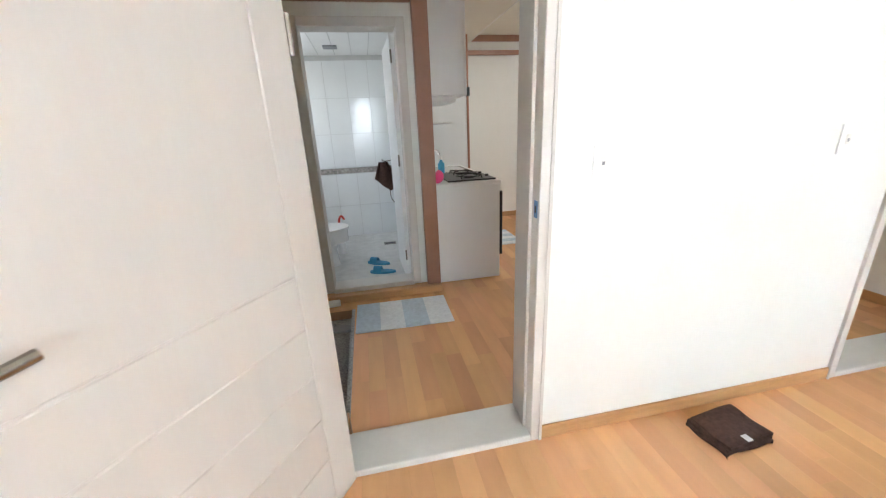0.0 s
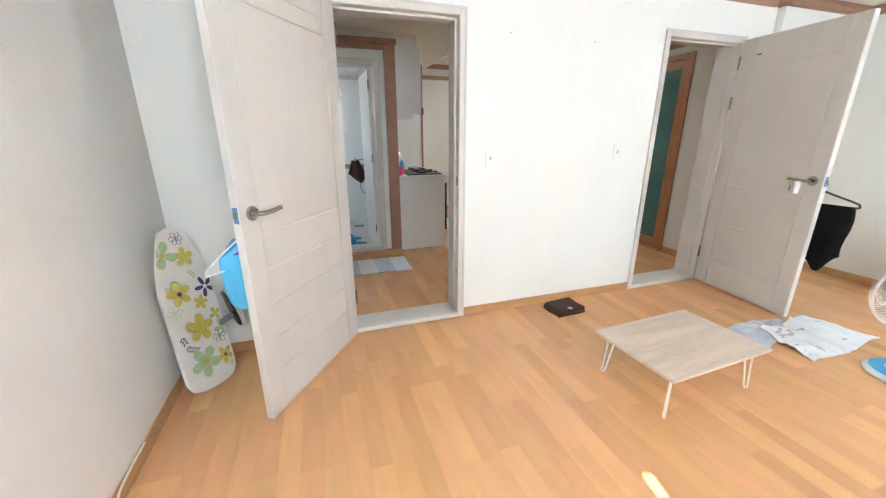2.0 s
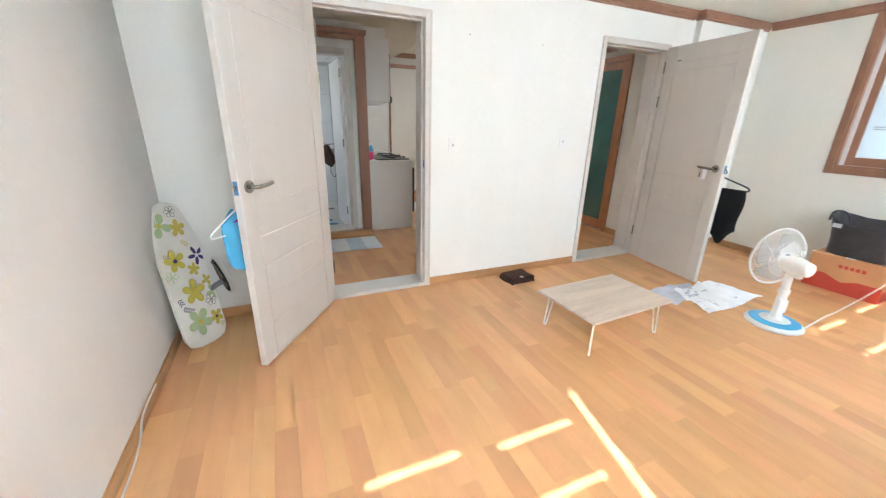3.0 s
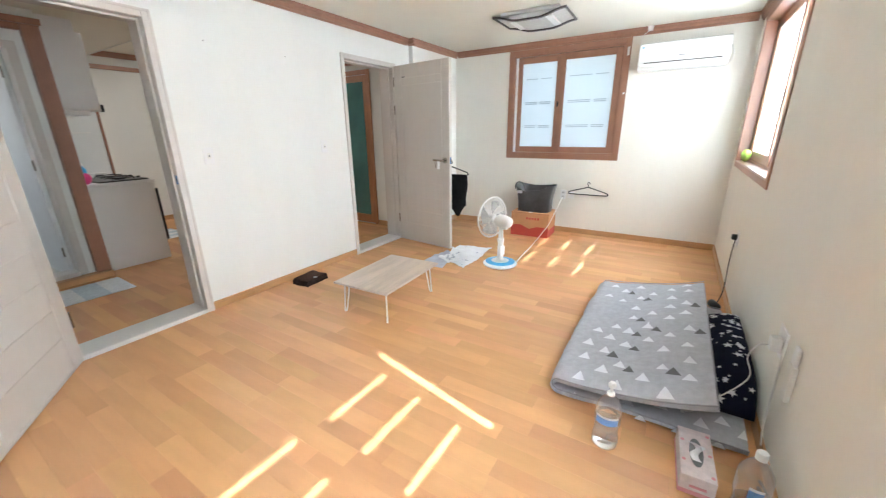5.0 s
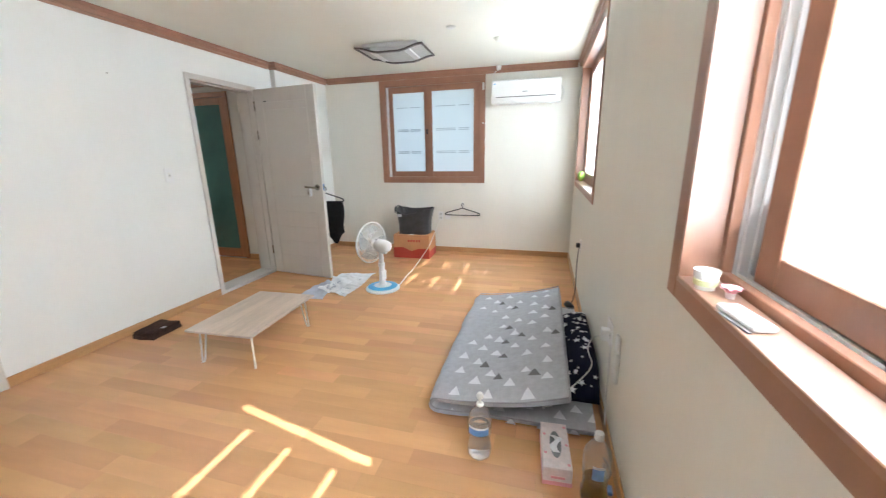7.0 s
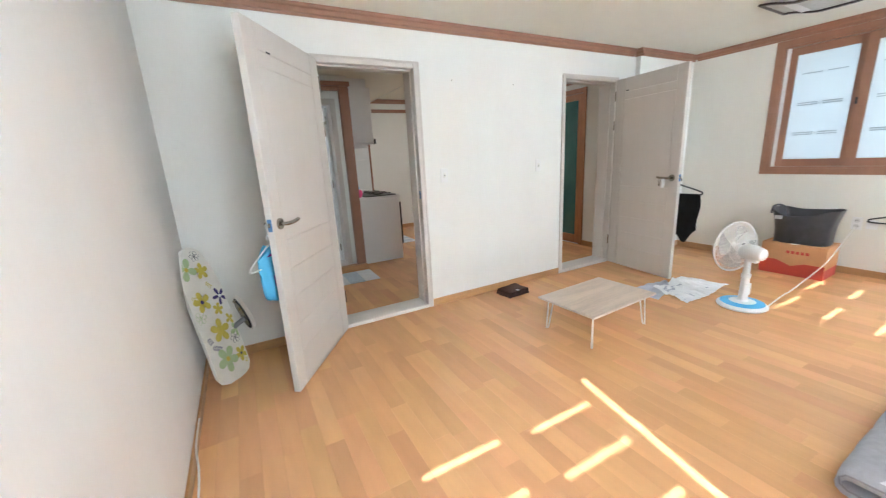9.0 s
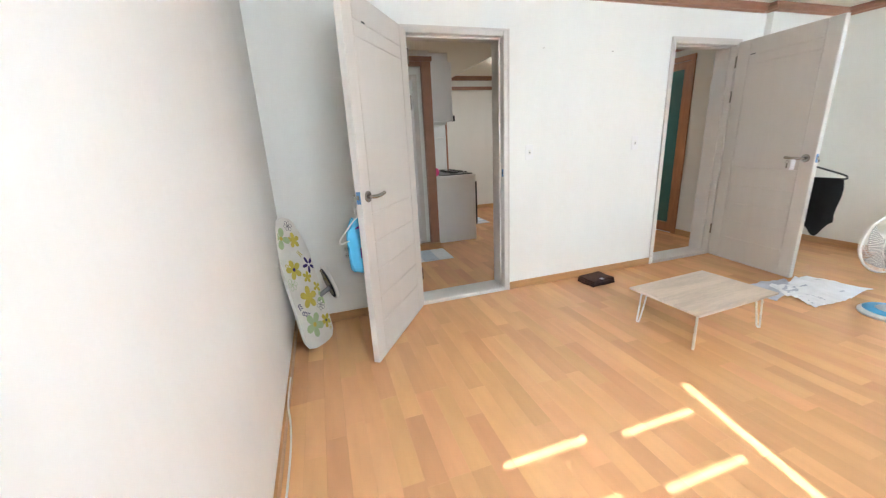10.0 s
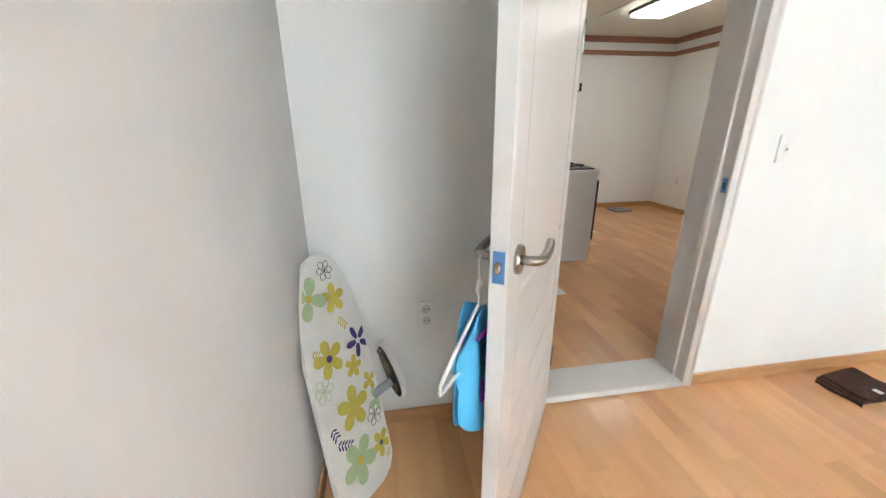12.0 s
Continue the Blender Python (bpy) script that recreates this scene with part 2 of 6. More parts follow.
structure("wall_north", boxes((WX - 0.15, 0, -0.2, D1[0], WT, 2.55), (D1[1], 0, -0.2, D2[0], WT, 2.55), (D2[1], 0, -0.2, EX + 0.2, WT, 2.55),
                              (D1[0], 0, DH, D1[1], WT, 2.55), (D2[0], 0, DH, D2[1], WT, 2.55)), WALLPAPER,
          "off-white papered wall with two doorways", "wall")
structure("wall_pilaster", boxes((2.69, -0.06, 0, EX, -0.001, CZ)), WALLPAPER, "shallow papered pilaster behind the open door", "wall")
structure("wall_west", boxes((WX - 0.15, SY - 0.2, -0.2, WX, 0, 2.55)), WALLPAPER_SHADED, "plain off-white papered wall, its dimness put into the colour", "wall")
structure("wall_east", boxes((EX, SY - 0.2, -0.2, EX + 0.2, WE[0], 2.55), (EX, WE[1], -0.2, EX + 0.2, 0, 2.55),
                             (EX, WE[0], -0.2, EX + 0.2, WE[1], WZ[0]), (EX, WE[0], WZ[1], EX + 0.2, WE[1], 2.55)), WALLPAPER_BOUNCE,
          "papered wall with a sliding window, tinted by painted floor bounce", "wall")
structure("wall_south", boxes((WX, SY - 0.2, -0.2, W1[0], SY, 2.55), (W1[1], SY - 0.2, -0.2, W2[0], SY, 2.55), (W2[1], SY - 0.2, -0.2, EX, SY, 2.55),
                              (W1[0], SY - 0.2, -0.2, W1[1], SY, WZ[0]), (W1[0], SY - 0.2, WZ[1], W1[1], SY, 2.55),
                              (W2[0], SY - 0.2, -0.2, W2[1], SY, WZ[0]), (W2[0], SY - 0.2, WZ[1], W2[1], SY, 2.55)), WALLPAPER_BOUNCE,
          "papered wall with two sliding windows, tinted by painted floor bounce", "wall")
structure("ceiling", boxes((WX - 0.15, SY - 0.2, CZ, EX + 0.2, -0.0, CZ + 0.15)), CEILING, "plain cream papered ceiling", "ceiling")
structure("floor", boxes((WX, SY, -0.12, EX, 0, -0.006)), UNDERLAY, "warm honey wood-plank floor", "floor")


def moulding(name, x0, y0, x1, y1, inward, z0=MB, z1=CZ):
    """Stepped brown crown moulding along a wall, with its profile swept from (x0, y0) to (x1, y1)."""
    bm = bmesh.new()
    ix, iy = inward
    h = z1 - z0
    profile = [(0, 0), (0.012, 0), (0.014, 0.18 * h), (0.026, 0.24 * h), (0.028, 0.62 * h), (0.040, 0.72 * h), (0.042, h), (0, h)]
    a = [bm.verts.new((x0 + ix * d, y0 + iy * d, z0 + z)) for d, z in profile]
    b = [bm.verts.new((x1 + ix * d, y1 + iy * d, z0 + z)) for d, z in profile]
    for i in range(len(profile)):
        j = (i + 1) % len(profile)
        bm.faces.new((a[i], a[j], b[j], b[i]))
    bm.faces.new(a[::-1])
    bm.faces.new(b)
    return structure(name, bm, BROWN, "brown wood crown moulding along the ceiling", "moulding")


moulding("trim_north", WX, 0, 2.648, 0, (0, -1), z1=CZ - 0.002)
moulding("trim_pilaster_side", 2.69, 0, 2.69, -0.102, (-1, 0), z1=CZ - 0.003)
moulding("trim_pilaster", 2.692, -0.06, EX, -0.06, (0, -1), z1=CZ - 0.002)
moulding("trim_east", EX, SY + 0.043, EX, -0.103, (-1, 0), z1=CZ - 0.002)
moulding("trim_south", WX + 0.043, SY, EX, SY, (0, 1), z1=CZ - 0.002)
moulding("trim_west", WX, SY, WX, -0.043, (1, 0), z1=CZ - 0.002)


def baseboard(name, x0, y0, x1, y1):
    return structure(name, boxes((x0, y0, 0.0, x1, y1, 0.068), bevel=0.003), BASEBOARD, "honey-coloured wooden baseboard", "baseboard")


baseboard("baseboard_north_a", WX, -0.012, D1[0] - 0.002, -0.0005)
baseboard("baseboard_north_b", D1[1] + 0.002, -0.012, D2[0] - 0.002, -0.0005)
baseboard("baseboard_north_c", D2[1] + 0.002, -0.012, 2.69, -0.0005)
baseboard("baseboard_pilaster", 2.692, -0.072, EX, -0.0605)
baseboard("baseboard_east", EX - 0.012, SY + 0.013, EX - 0.0005, -0.074)
baseboard("baseboard_south", WX + 0.013, SY + 0.0005, EX, SY + 0.012)
baseboard("baseboard_west", WX + 0.0005, SY, WX + 0.012, -0.014)


# ---------------------------------------------------------------- doors
def door_frame(name, x0, x1, label):
    root = thing(name, label, "door frame", kind="structure")
    w = 0.045
    part("jamb", boxes((x0, -0.012, 0, x0 + w, WT + 0.012, DH), bevel=0.003), FRAME, root)
    part("jamb", boxes((x1 - w, -0.012, 0, x1, WT + 0.012, DH), bevel=0.003), FRAME, root)
    part("head", boxes((x0 + w, -0.011, DH - w, x1 - w, WT + 0.011, DH - 0.001), bevel=0.003), FRAME, root)
    part("stop", boxes((x0 + w, 0.045, 0.03, x0 + w + 0.012, 0.075, DH - w), (x1 - w - 0.012, 0.045, 0.03, x1 - w, 0.075, DH - w),
                       (x0 + w, 0.046, DH - w - 0.012, x1 - w, 0.074, DH - w)), FRAME, root)
    part("casing_edge", boxes((x0 - 0.004, -0.017, 0, x0 + 0.010, -0.0125, DH + 0.004), (x1 - 0.010, -0.017, 0, x1 + 0.004, -0.0125, DH + 0.004), (x0 + 0.010, -0.0168, DH - 0.010, x1 - 0.010, -0.0125, DH + 0.004), bevel=0.001), FRAME, root)
    part("threshold", boxes((x0 + w, -0.013, 0.0, x1 - w, WT + 0.011, 0.032), bevel=0.004), THRESHOLD, root, "pale grey-beige stone-look threshold")
    return root


DOOR_FRAME_1 = door_frame("door_1", *D1, "pale beige painted frame of the kitchen doorway")
DOOR_FRAME_2 = door_frame("door_2", *D2, "pale beige painted frame of the hall doorway")
part("strike_plate", boxes((D1[1] - 0.0465, 0.000, 0.990, D1[1] - 0.0445, 0.026, 1.052), bevel=0.0005), BLUE_TAPE, DOOR_FRAME_1, "steel strike plate under blue film")
part("strike_slot", boxes((D1[1] - 0.0472, 0.008, 1.008, D1[1] - 0.0466, 0.019, 1.034)), BLACK, DOOR_FRAME_1, "dark latch slot")


def lever(root, x, z, side, toward):
    """Round rose and bent lever on a face of the leaf; side is +1 or -1 along y, toward +1 or -1 along x."""
    face = 0.02 * side
    rose = lathe([(0, 0), (0.031, 0), (0.032, 0.005), (0.029, 0.011), (0.012, 0.012), (0, 0.011)], 28, m=Matrix.Translation((x, face, z)) @ pose(0, 0, 0, -90 * side))
    h = part("handle", rose, STEEL, root, "brushed steel lever handle", smooth=True)
    y = face + side * 0.05
    pts = smooth_path([(x, face, z), (x, face + side * 0.03, z), (x + toward * 0.008, y - side * 0.006, z), (x + toward * 0.03, y, z), (x + toward * 0.08, y, z + 0.002), (x + toward * 0.125, y - side * 0.004, z + 0.006)], 5)
    part("lever", tube(pts, 0.0105, 12), STEEL, h, smooth=True)
    return h


def door_leaf(name, hinge, angle, width, label, hinge_right):
    """A leaf hinged at the origin that reaches along +x; its moulded faces look along -y and +y."""
    root = thing(name, label, "door", pose(hinge[0], hinge[1], 0.012, 0, 0, angle))
    H, T = 2.015, 0.02
    # frame members and five-board infill, with grooves between them
    rows = [(0, 0.115), (width - 0.10, width)]
    bm = boxes((0, -T, 0, width, T, 0.016), bevel=0.002)
    for a, b in rows:
        bbox(bm, a, -T, 0, b, T, H, bevel=0.003)
    bbox(bm, 0.119, -T, H - 0.13, width - 0.104, T, H, bevel=0.003)
    zs = [0.016, 0.225, 0.395, 0.565, 0.735, 0.905, H - 0.21, H - 0.134]
    part("leaf", bm, DOOR, root)
    for a, b in zip(zs, zs[1:]):
        part("panel", boxes((0.1185, -T + 0.001, a + 0.0028, width - 0.1035, T - 0.001, b - 0.0028), bevel=0.003), DOOR, root)
    part("core", boxes((0.10, -T + 0.0045, 0.01, width - 0.09, T - 0.0045, H - 0.05)), DOOR, root)
    part("edge_strip", boxes((width + 0.0002, -T + 0.002, 0.002, width + 0.0022, T - 0.002, H - 0.002)), THRESHOLD, root)
    part("latch_plate", boxes((width + 0.002, -0.0125, 0.970, width + 0.0035, 0.0125, 1.037), bevel=0.0005), BLUE_TAPE, root, "latch plate under blue protective film")
    part("latch_bolt", boxes((width + 0.003, -0.006, 0.993, width + 0.014, 0.006, 1.017), bevel=0.003), STEEL, root)
    for z in (0.22, 1.50, 1.80):
        part("hinge", lathe([(0, 0), (0.007, 0), (0.007, 0.10), (0, 0.10)], 12, m=Matrix.Translation((-0.006, T * (1 if hinge_right else -1) * -1.0, z))), STEEL, root, smooth=True)
    lever(root, width - 0.062, 1.003, 1, -1)
    lever(root, width - 0.062, 1.003, -1, -1)
    return root


LEAF1 = door_leaf("door_leaf", (-0.800, -0.014), math.degrees(math.atan2(-0.705, -0.475)), 0.852, "open pale beige panelled door with steel lever handle", False)
LEAF2 = door_leaf("door_leaf", (2.372, -0.030), math.degrees(math.atan2(-0.80, -0.10)), 0.80, "open grey-beige panelled door of the hall doorway", True)
part("door_plate", boxes((0.62, 0.0202, 1.885, 0.66, 0.0215, 1.893)), BLACK, LEAF1)
part("door_plate", boxes((0.13, -0.0215, 1.885, 0.17, -0.0202, 1.893)), BLACK, LEAF2)


# ---------------------------------------------------------------- windows
def sash(root, axis, a0, a1, z0, z1, d0, d1, stile, glass_mat, stripes, name="sash", fine=0.018, dash=False):
    """A brown sliding sash in the plane across `axis` ('y' for the south wall, 'x' for the east wall); the frosted pane has clear lines."""
    def b(u0, v0, w0, u1, v1, w1):
        return (u0, v0, w0, u1, v1, w1) if axis == "y" else (v0, u0, w0, v1, u1, w1)
    rail = 0.073
    s = part(name, boxes(b(a0, d0, z0, a0 + stile, d1, z1), b(a1 - stile, d0, z0, a1, d1, z1),
                         b(a0 + stile, d0 + 0.001, z0, a1 - stile, d1 - 0.001, z0 + rail), b(a0 + stile, d0 + 0.001, z1 - rail, a1 - stile, d1 - 0.001, z1), bevel=0.003), BROWN, root,
             "brown wood-look sliding sash")
    mid = (d0 + d1) / 2
    g0, g1, gz0, gz1 = a0 + stile, a1 - stile, z0 + rail, z1 - rail
    cuts = [gz0] + [c for z in stripes for c in (z - fine, z + fine)] + [gz1]
    for lo, hi in zip(cuts[::2], cuts[1::2]):
        part("pane", boxes(b(g0, mid - 0.0025, lo, g1, mid + 0.0025, hi)), glass_mat, s, "frosted glass")
    for z in stripes:
        # unfrosted line and dash, with frosting between them; east lines grey, not clear
        if dash:
            lines, rest = ((g0 + 0.005, g0 + 0.035), (g0 + 0.09, g0 + 0.43)), ((g0, g0 + 0.005), (g0 + 0.035, g0 + 0.09), (g0 + 0.43, g1))
        elif axis == "x":
            lines, rest = ((g0 + 0.06, g0 + 0.20), (g0 + 0.24, g1 - 0.05)), ((g0, g0 + 0.06), (g0 + 0.20, g0 + 0.24), (g1 - 0.05, g1))
        elif g1 < -0.5:
            lines, rest = ((g1 - 0.49, g1 - 0.09),), ((g0, g1 - 0.49), (g1 - 0.09, g1))
        else:
            lines, rest = ((g1 - 0.405, g1 - 0.004),), ((g0, g1 - 0.405), (g1 - 0.004, g1))
        for c0, c1 in lines:
            c = part("clear_line", boxes(b(c0, mid - 0.0025, z - fine + 0.0002, c1, mid + 0.0025, z + fine - 0.0002)), CLEAR if axis == "y" else DIM_VIEW_LINE, s, "clear line in the frosting")
            c.visible_shadow = axis == "x"
        for c0, c1 in rest:
            part("pane", boxes(b(c0 + 0.0001, mid - 0.0025, z - fine + 0.0002, c1 - 0.0001, mid + 0.0025, z + fine - 0.0002)), glass_mat, s)
    return s


def window_south(name, x0, x1, sash_rows, label):
    root = thing(name, label, "window", kind="structure")
    z0, z1 = WZ
    t = 0.058
    part("casing", boxes((x0 - t, SY, z0 - t, x0, SY + 0.010, z1 + t), (x1, SY, z0 - t, x1 + t, SY + 0.010, z1 + t),
                         (x0, SY, z1, x1, SY + 0.0095, z1 + t), (x0, SY, z0 - t, x1, SY + 0.0095, z0), bevel=0.002), BROWN, root, "brown wood window casing")
    part("window_sill", boxes((x0, SY - 0.075, z0 - 0.012, x1, SY + 0.0098, z0 + 0.004), bevel=0.002), BROWN_FILM, root)
    part("reveal", boxes((x0 + 0.0005, SY - 0.075, z0, x0 + 0.012, SY + 0.0097, z1), (x1 - 0.012, SY - 0.075, z0, x1 - 0.0005, SY + 0.0097, z1), (x0, SY - 0.075, z1 - 0.012, x1, SY + 0.0096, z1 - 0.0005), bevel=0.001), BROWN_FILM, root)
    part("window_frame", boxes((x0, SY - 0.10, z0, x0 + 0.026, SY - 0.076, z1), (x1 - 0.026, SY - 0.10, z0, x1, SY - 0.076, z1),
                               (x0, SY - 0.10, z0 - 0.005, x1, SY - 0.0761, z0 + 0.024), (x0, SY - 0.10, z1 - 0.024, x1, SY - 0.0761, z1), bevel=0.002), BROWN, root)
    tr = boxes((x0, SY - 0.20, z0 - 0.004, x0 + 0.018, SY - 0.1005, z1), (x1 - 0.018, SY - 0.20, z0 - 0.004, x1, SY - 0.1005, z1), (x0, SY - 0.20, z1 - 0.02, x1, SY - 0.1005, z1), (x0, SY - 0.20, z0 - 0.004, x1, SY - 0.1005, z0 + 0.012))
    for k in range(4):
        y = SY - 0.112 - k * 0.024
        bbox(tr, x1 - 0.026, y - 0.005, z0, x1 - 0.018, y, z1)
        bbox(tr, x0 + 0.018, y - 0.005, z0, x0 + 0.026, y, z1)
        bbox(tr, x0, y - 0.005, z0 + 0.012, x1, y, z0 + 0.022)
    part("track", tr, PVC, root, "white plastic window track")
    part("outer_stile", boxes((x1 - 0.172, SY - 0.186, z0 + 0.012, x1 - 0.098, SY - 0.158, z1 - 0.02), (x1 - 0.145, SY - 0.1578, z0 + 0.012, x1 - 0.112, SY - 0.153, z1 - 0.02), bevel=0.002), PVC, root, "white stile of the outer sash")
    # rails added out of sight, sized to shorten the sun stripe on the floor
    part("stripe_trim_rail", boxes((x0 + 0.0185, SY - 0.185, z0 + 0.0225, x1 - 0.0265, SY - 0.1595, z0 + 0.212), (x0 + 0.0185, SY - 0.185, z1 - 0.115, x1 - 0.0265, SY - 0.1595, z1 - 0.0205), bevel=0.002), PVC, root, "added white rail that trims the sun stripe")
    for a0, a1, d0, d1 in sash_rows:
        sash(root, "y", a0, a1, z0 + 0.024, z1 - 0.022, d0, d1, 0.078, FROST, (1.335, 1.615, 1.895), dash=name == "window_2")
    return root


window_south("window_1", *W1, [(-0.86, -0.245, SY - 0.150, SY - 0.115), (-1.60, -0.735, SY - 0.114, SY - 0.079)], "large brown sliding window with frosted panes, slightly ajar")
window_south("window_2", *W2, [(1.765, 2.50, SY - 0.150, SY - 0.115), (2.39, 3.405, SY - 0.114, SY - 0.079)], "brown sliding window with frosted panes beside the corner")

we = thing("window_3", "brown two-sash sliding window with striped frosted glass", "window", kind="structure")
z0, z1 = WZ
t = 0.058
part("casing", boxes((EX - 0.010, WE[0] - t, z0 - t, EX, WE[0], z1 + t), (EX - 0.010, WE[1], z0 - t, EX, WE[1] + t, z1 + t),
                     (EX - 0.0095, WE[0], z1, EX, WE[1], z1 + t), (EX - 0.0095, WE[0], z0 - t, EX, WE[1], z0), bevel=0.002), BROWN, we, "brown wood window casing")
part("window_frame", boxes((EX - 0.004, WE[0], z0, EX + 0.10, WE[0] + 0.02, z1), (EX - 0.004, WE[1] - 0.02, z0, EX + 0.10, WE[1], z1), (EX - 0.0035, WE[0], z1 - 0.02, EX + 0.10, WE[1], z1), (EX - 0.0035, WE[0], z0, EX + 0.10, WE[1], z0 + 0.02), bevel=0.001), BROWN, we)
part("track", boxes((EX + 0.035, WE[1] - 0.05, z0 + 0.02, EX + 0.06, WE[1] - 0.0205, z1 - 0.02)), PVC, we)
sash(we, "x", -1.548, -0.965, z0 + 0.022, z1 - 0.022, EX + 0.048, EX + 0.082, 0.07, FROST_EAST, (1.355, 1.375, 1.645, 1.665, 1.945), fine=0.0045)
sash(we, "x", -2.222, -1.525, z0 + 0.022, z1 - 0.022, EX + 0.012, EX + 0.046, 0.07, FROST_EAST, (1.355, 1.375, 1.645, 1.665, 1.945), fine=0.0045)
part("lock", boxes((EX + 0.006, -1.535, 1.60, EX + 0.012, -1.515, 1.66), bevel=0.002), BLACK, we)
part("guard_clip", boxes((EX - 0.016, -2.29, 2.10, EX - 0.0105, -2.265, 2.19), (EX - 0.016, -2.288, 1.70, EX - 0.0105, -2.27, 1.72), bevel=0.003), WHITE, we)
part("guard_clip", boxes((EX + 0.0, -2.29, 1.565, EX + 0.005, -2.26, 1.585), bevel=0.003), WHITE, we)

# ---------------------------------------------------------------- kitchen and entry beyond the doors
KE, KN = 2.80, 4.00
structure("wall_kitchen_north", boxes((0.60, KN, -0.2, KE + 0.15, KN + 0.15, 2.6)), WALLPAPER, "off-white papered kitchen wall", "wall")
structure("wall_kitchen_east", boxes((KE, WT, -0.2, KE + 0.15, 0.80, 2.6), (KE, 1.62, -0.2, KE + 0.15, KN, 2.6), (KE, 0.80, 2.06, KE + 0.15, 1.62, 2.6)), WALLPAPER, "off-white papered wall with a glazed door", "wall")
structure("wall_kitchen_stub", boxes((-0.10, 3.30, -0.2, 0.60, 3.42, 2.6), (0.55, 3.42, -0.2, 0.60, KN + 0.15, 2.6)), TILE, "white panelled stub wall behind the sink", "wall")
structure("trim_stub", boxes((0.601, 3.285, 0.0, 0.625, 3.43, 2.28), bevel=0.002), BROWN, "brown corner trim on the stub wall", "trim")
structure("wall_kitchen_west", boxes((-0.22, 1.98, -0.2, -0.10, 3.30, 2.6)), TILE, "white tiled wall behind the sink", "wall")
structure("wall_entry_west", boxes((-1.95, WT, -0.3, -1.80, 1.72, 2.6)), WALLPAPER, "off-white entry wall", "wall")
structure("ceiling_kitchen", boxes((0.78, WT, 2.42, KE + 0.15, KN + 0.15, 2.55)), CEILING, "cream kitchen ceiling", "ceiling")
structure("ceiling_entry", boxes((-1.95, WT, 2.30, 0.775, KN + 0.15, 2.55)), CEILING, "lower cream ceiling over the entry and the sink", "ceiling")
structure("ceiling_edge", boxes((0.776, WT, 2.292, 0.784, KN, 2.425)), WALLPAPER, "edge of the lowered ceiling", "ceiling")
structure("floor_kitchen", boxes((-0.82, WT, -0.12, KE, KN, -0.006), (-1.8, 1.50, -0.12, -0.82, 1.72, -0.006)), UNDERLAY, "wood-plank kitchen floor", "floor")
structure("floor_entry", boxes((-1.8, WT, -0.16, -0.825, 1.495, -0.075)), GRANITE, "speckled grey granite entry floor", "floor")
structure("trim_entry_edge", boxes((-0.845, WT, -0.075, -0.8205, 1.495, 0.002), bevel=0.003), GRANITE, "grey granite edge of the entry step", "step")
for nm, zz in (("a", (2.345, 2.418)), ("b", (2.185, 2.242))):
    structure("trim_kitchen_north_" + nm, boxes((0.79 if nm == "a" else 0.626, KN - 0.035, zz[0], KE - 0.036, KN - 0.0005, zz[1]), bevel=0.004), BROWN, "brown wood band under the kitchen ceiling", "moulding")
    structure("trim_kitchen_east_" + nm, boxes((KE - 0.035, WT + 0.002, zz[0], KE - 0.0005, KN - 0.001, zz[1]), bevel=0.004), BROWN, "brown wood band under the kitchen ceiling", "moulding")
structure("baseboard_kitchen_north", boxes((0.63, KN - 0.012, 0, KE - 0.014, KN - 0.0005, 0.07), bevel=0.003), BASEBOARD, "honey wood baseboard", "baseboard")
structure("baseboard_kitchen_east", boxes((KE - 0.012, 1.68, 0, KE - 0.0005, KN, 0.07), (KE - 0.012, WT + 0.002, 0, KE - 0.0005, 0.74, 0.07), bevel=0.003), BASEBOARD, "honey wood baseboard", "baseboard")

# bathroom
BY = 1.72
structure("wall_bath_front", boxes((-1.95, BY, -0.2, -1.01, 1.86, 2.6), (-0.29, BY, -0.2, -0.10, 1.86, 2.6), (-1.01, BY, 2.03, -0.29, 1.86, 2.6), (-0.22, 1.86, -0.2, -0.10, 1.98, 2.6), (-1.01, BY, -0.2, -0.29, 1.86, 0.02)), WALLPAPER, "white wall round the bathroom door", "wall")
structure("wall_bath_back", boxes((-1.75, 3.62, -0.1, -0.22, 3.74, 2.6)), GROUT, "bathroom back wall", "wall")
structure("wall_bath_right", boxes((-0.232, 1.861, -0.1, -0.2205, 3.62, 2.3)), TILE, "white tiled bathroom wall", "wall")
# opening added out of view to let the bathroom lamp in
structure("wall_bath_left", boxes((-1.87, 1.861, -0.1, -1.75, 2.30, 2.6), (-1.87, 3.10, -0.1, -1.75, 3.74, 2.6), (-1.87, 2.30, -0.1, -1.75, 3.10, 1.2), (-1.87, 2.30, 2.0, -1.75, 3.10, 2.6)), TILE, "white tiled bathroom wall with an added, unseen window opening", "wall")
structure("floor_bath", boxes((-1.75, 1.861, -0.1, -0.2325, 3.62, 0.018)), GROUT, "grey bathroom floor", "floor")
structure("ceiling_bath", boxes((-1.75, 1.861, 2.14, -0.2325, 3.62, 2.2)), WHITE, "white panelled bathroom ceiling", "ceiling")
# added fill lamp in the unseen opening, brightens the bathroom
area_lamp("daylight", pose(-1.80, 2.70, 1.6, 0, -90, 0), 0.7, 0.7, 1.9, (0.93, 0.97, 1.0))

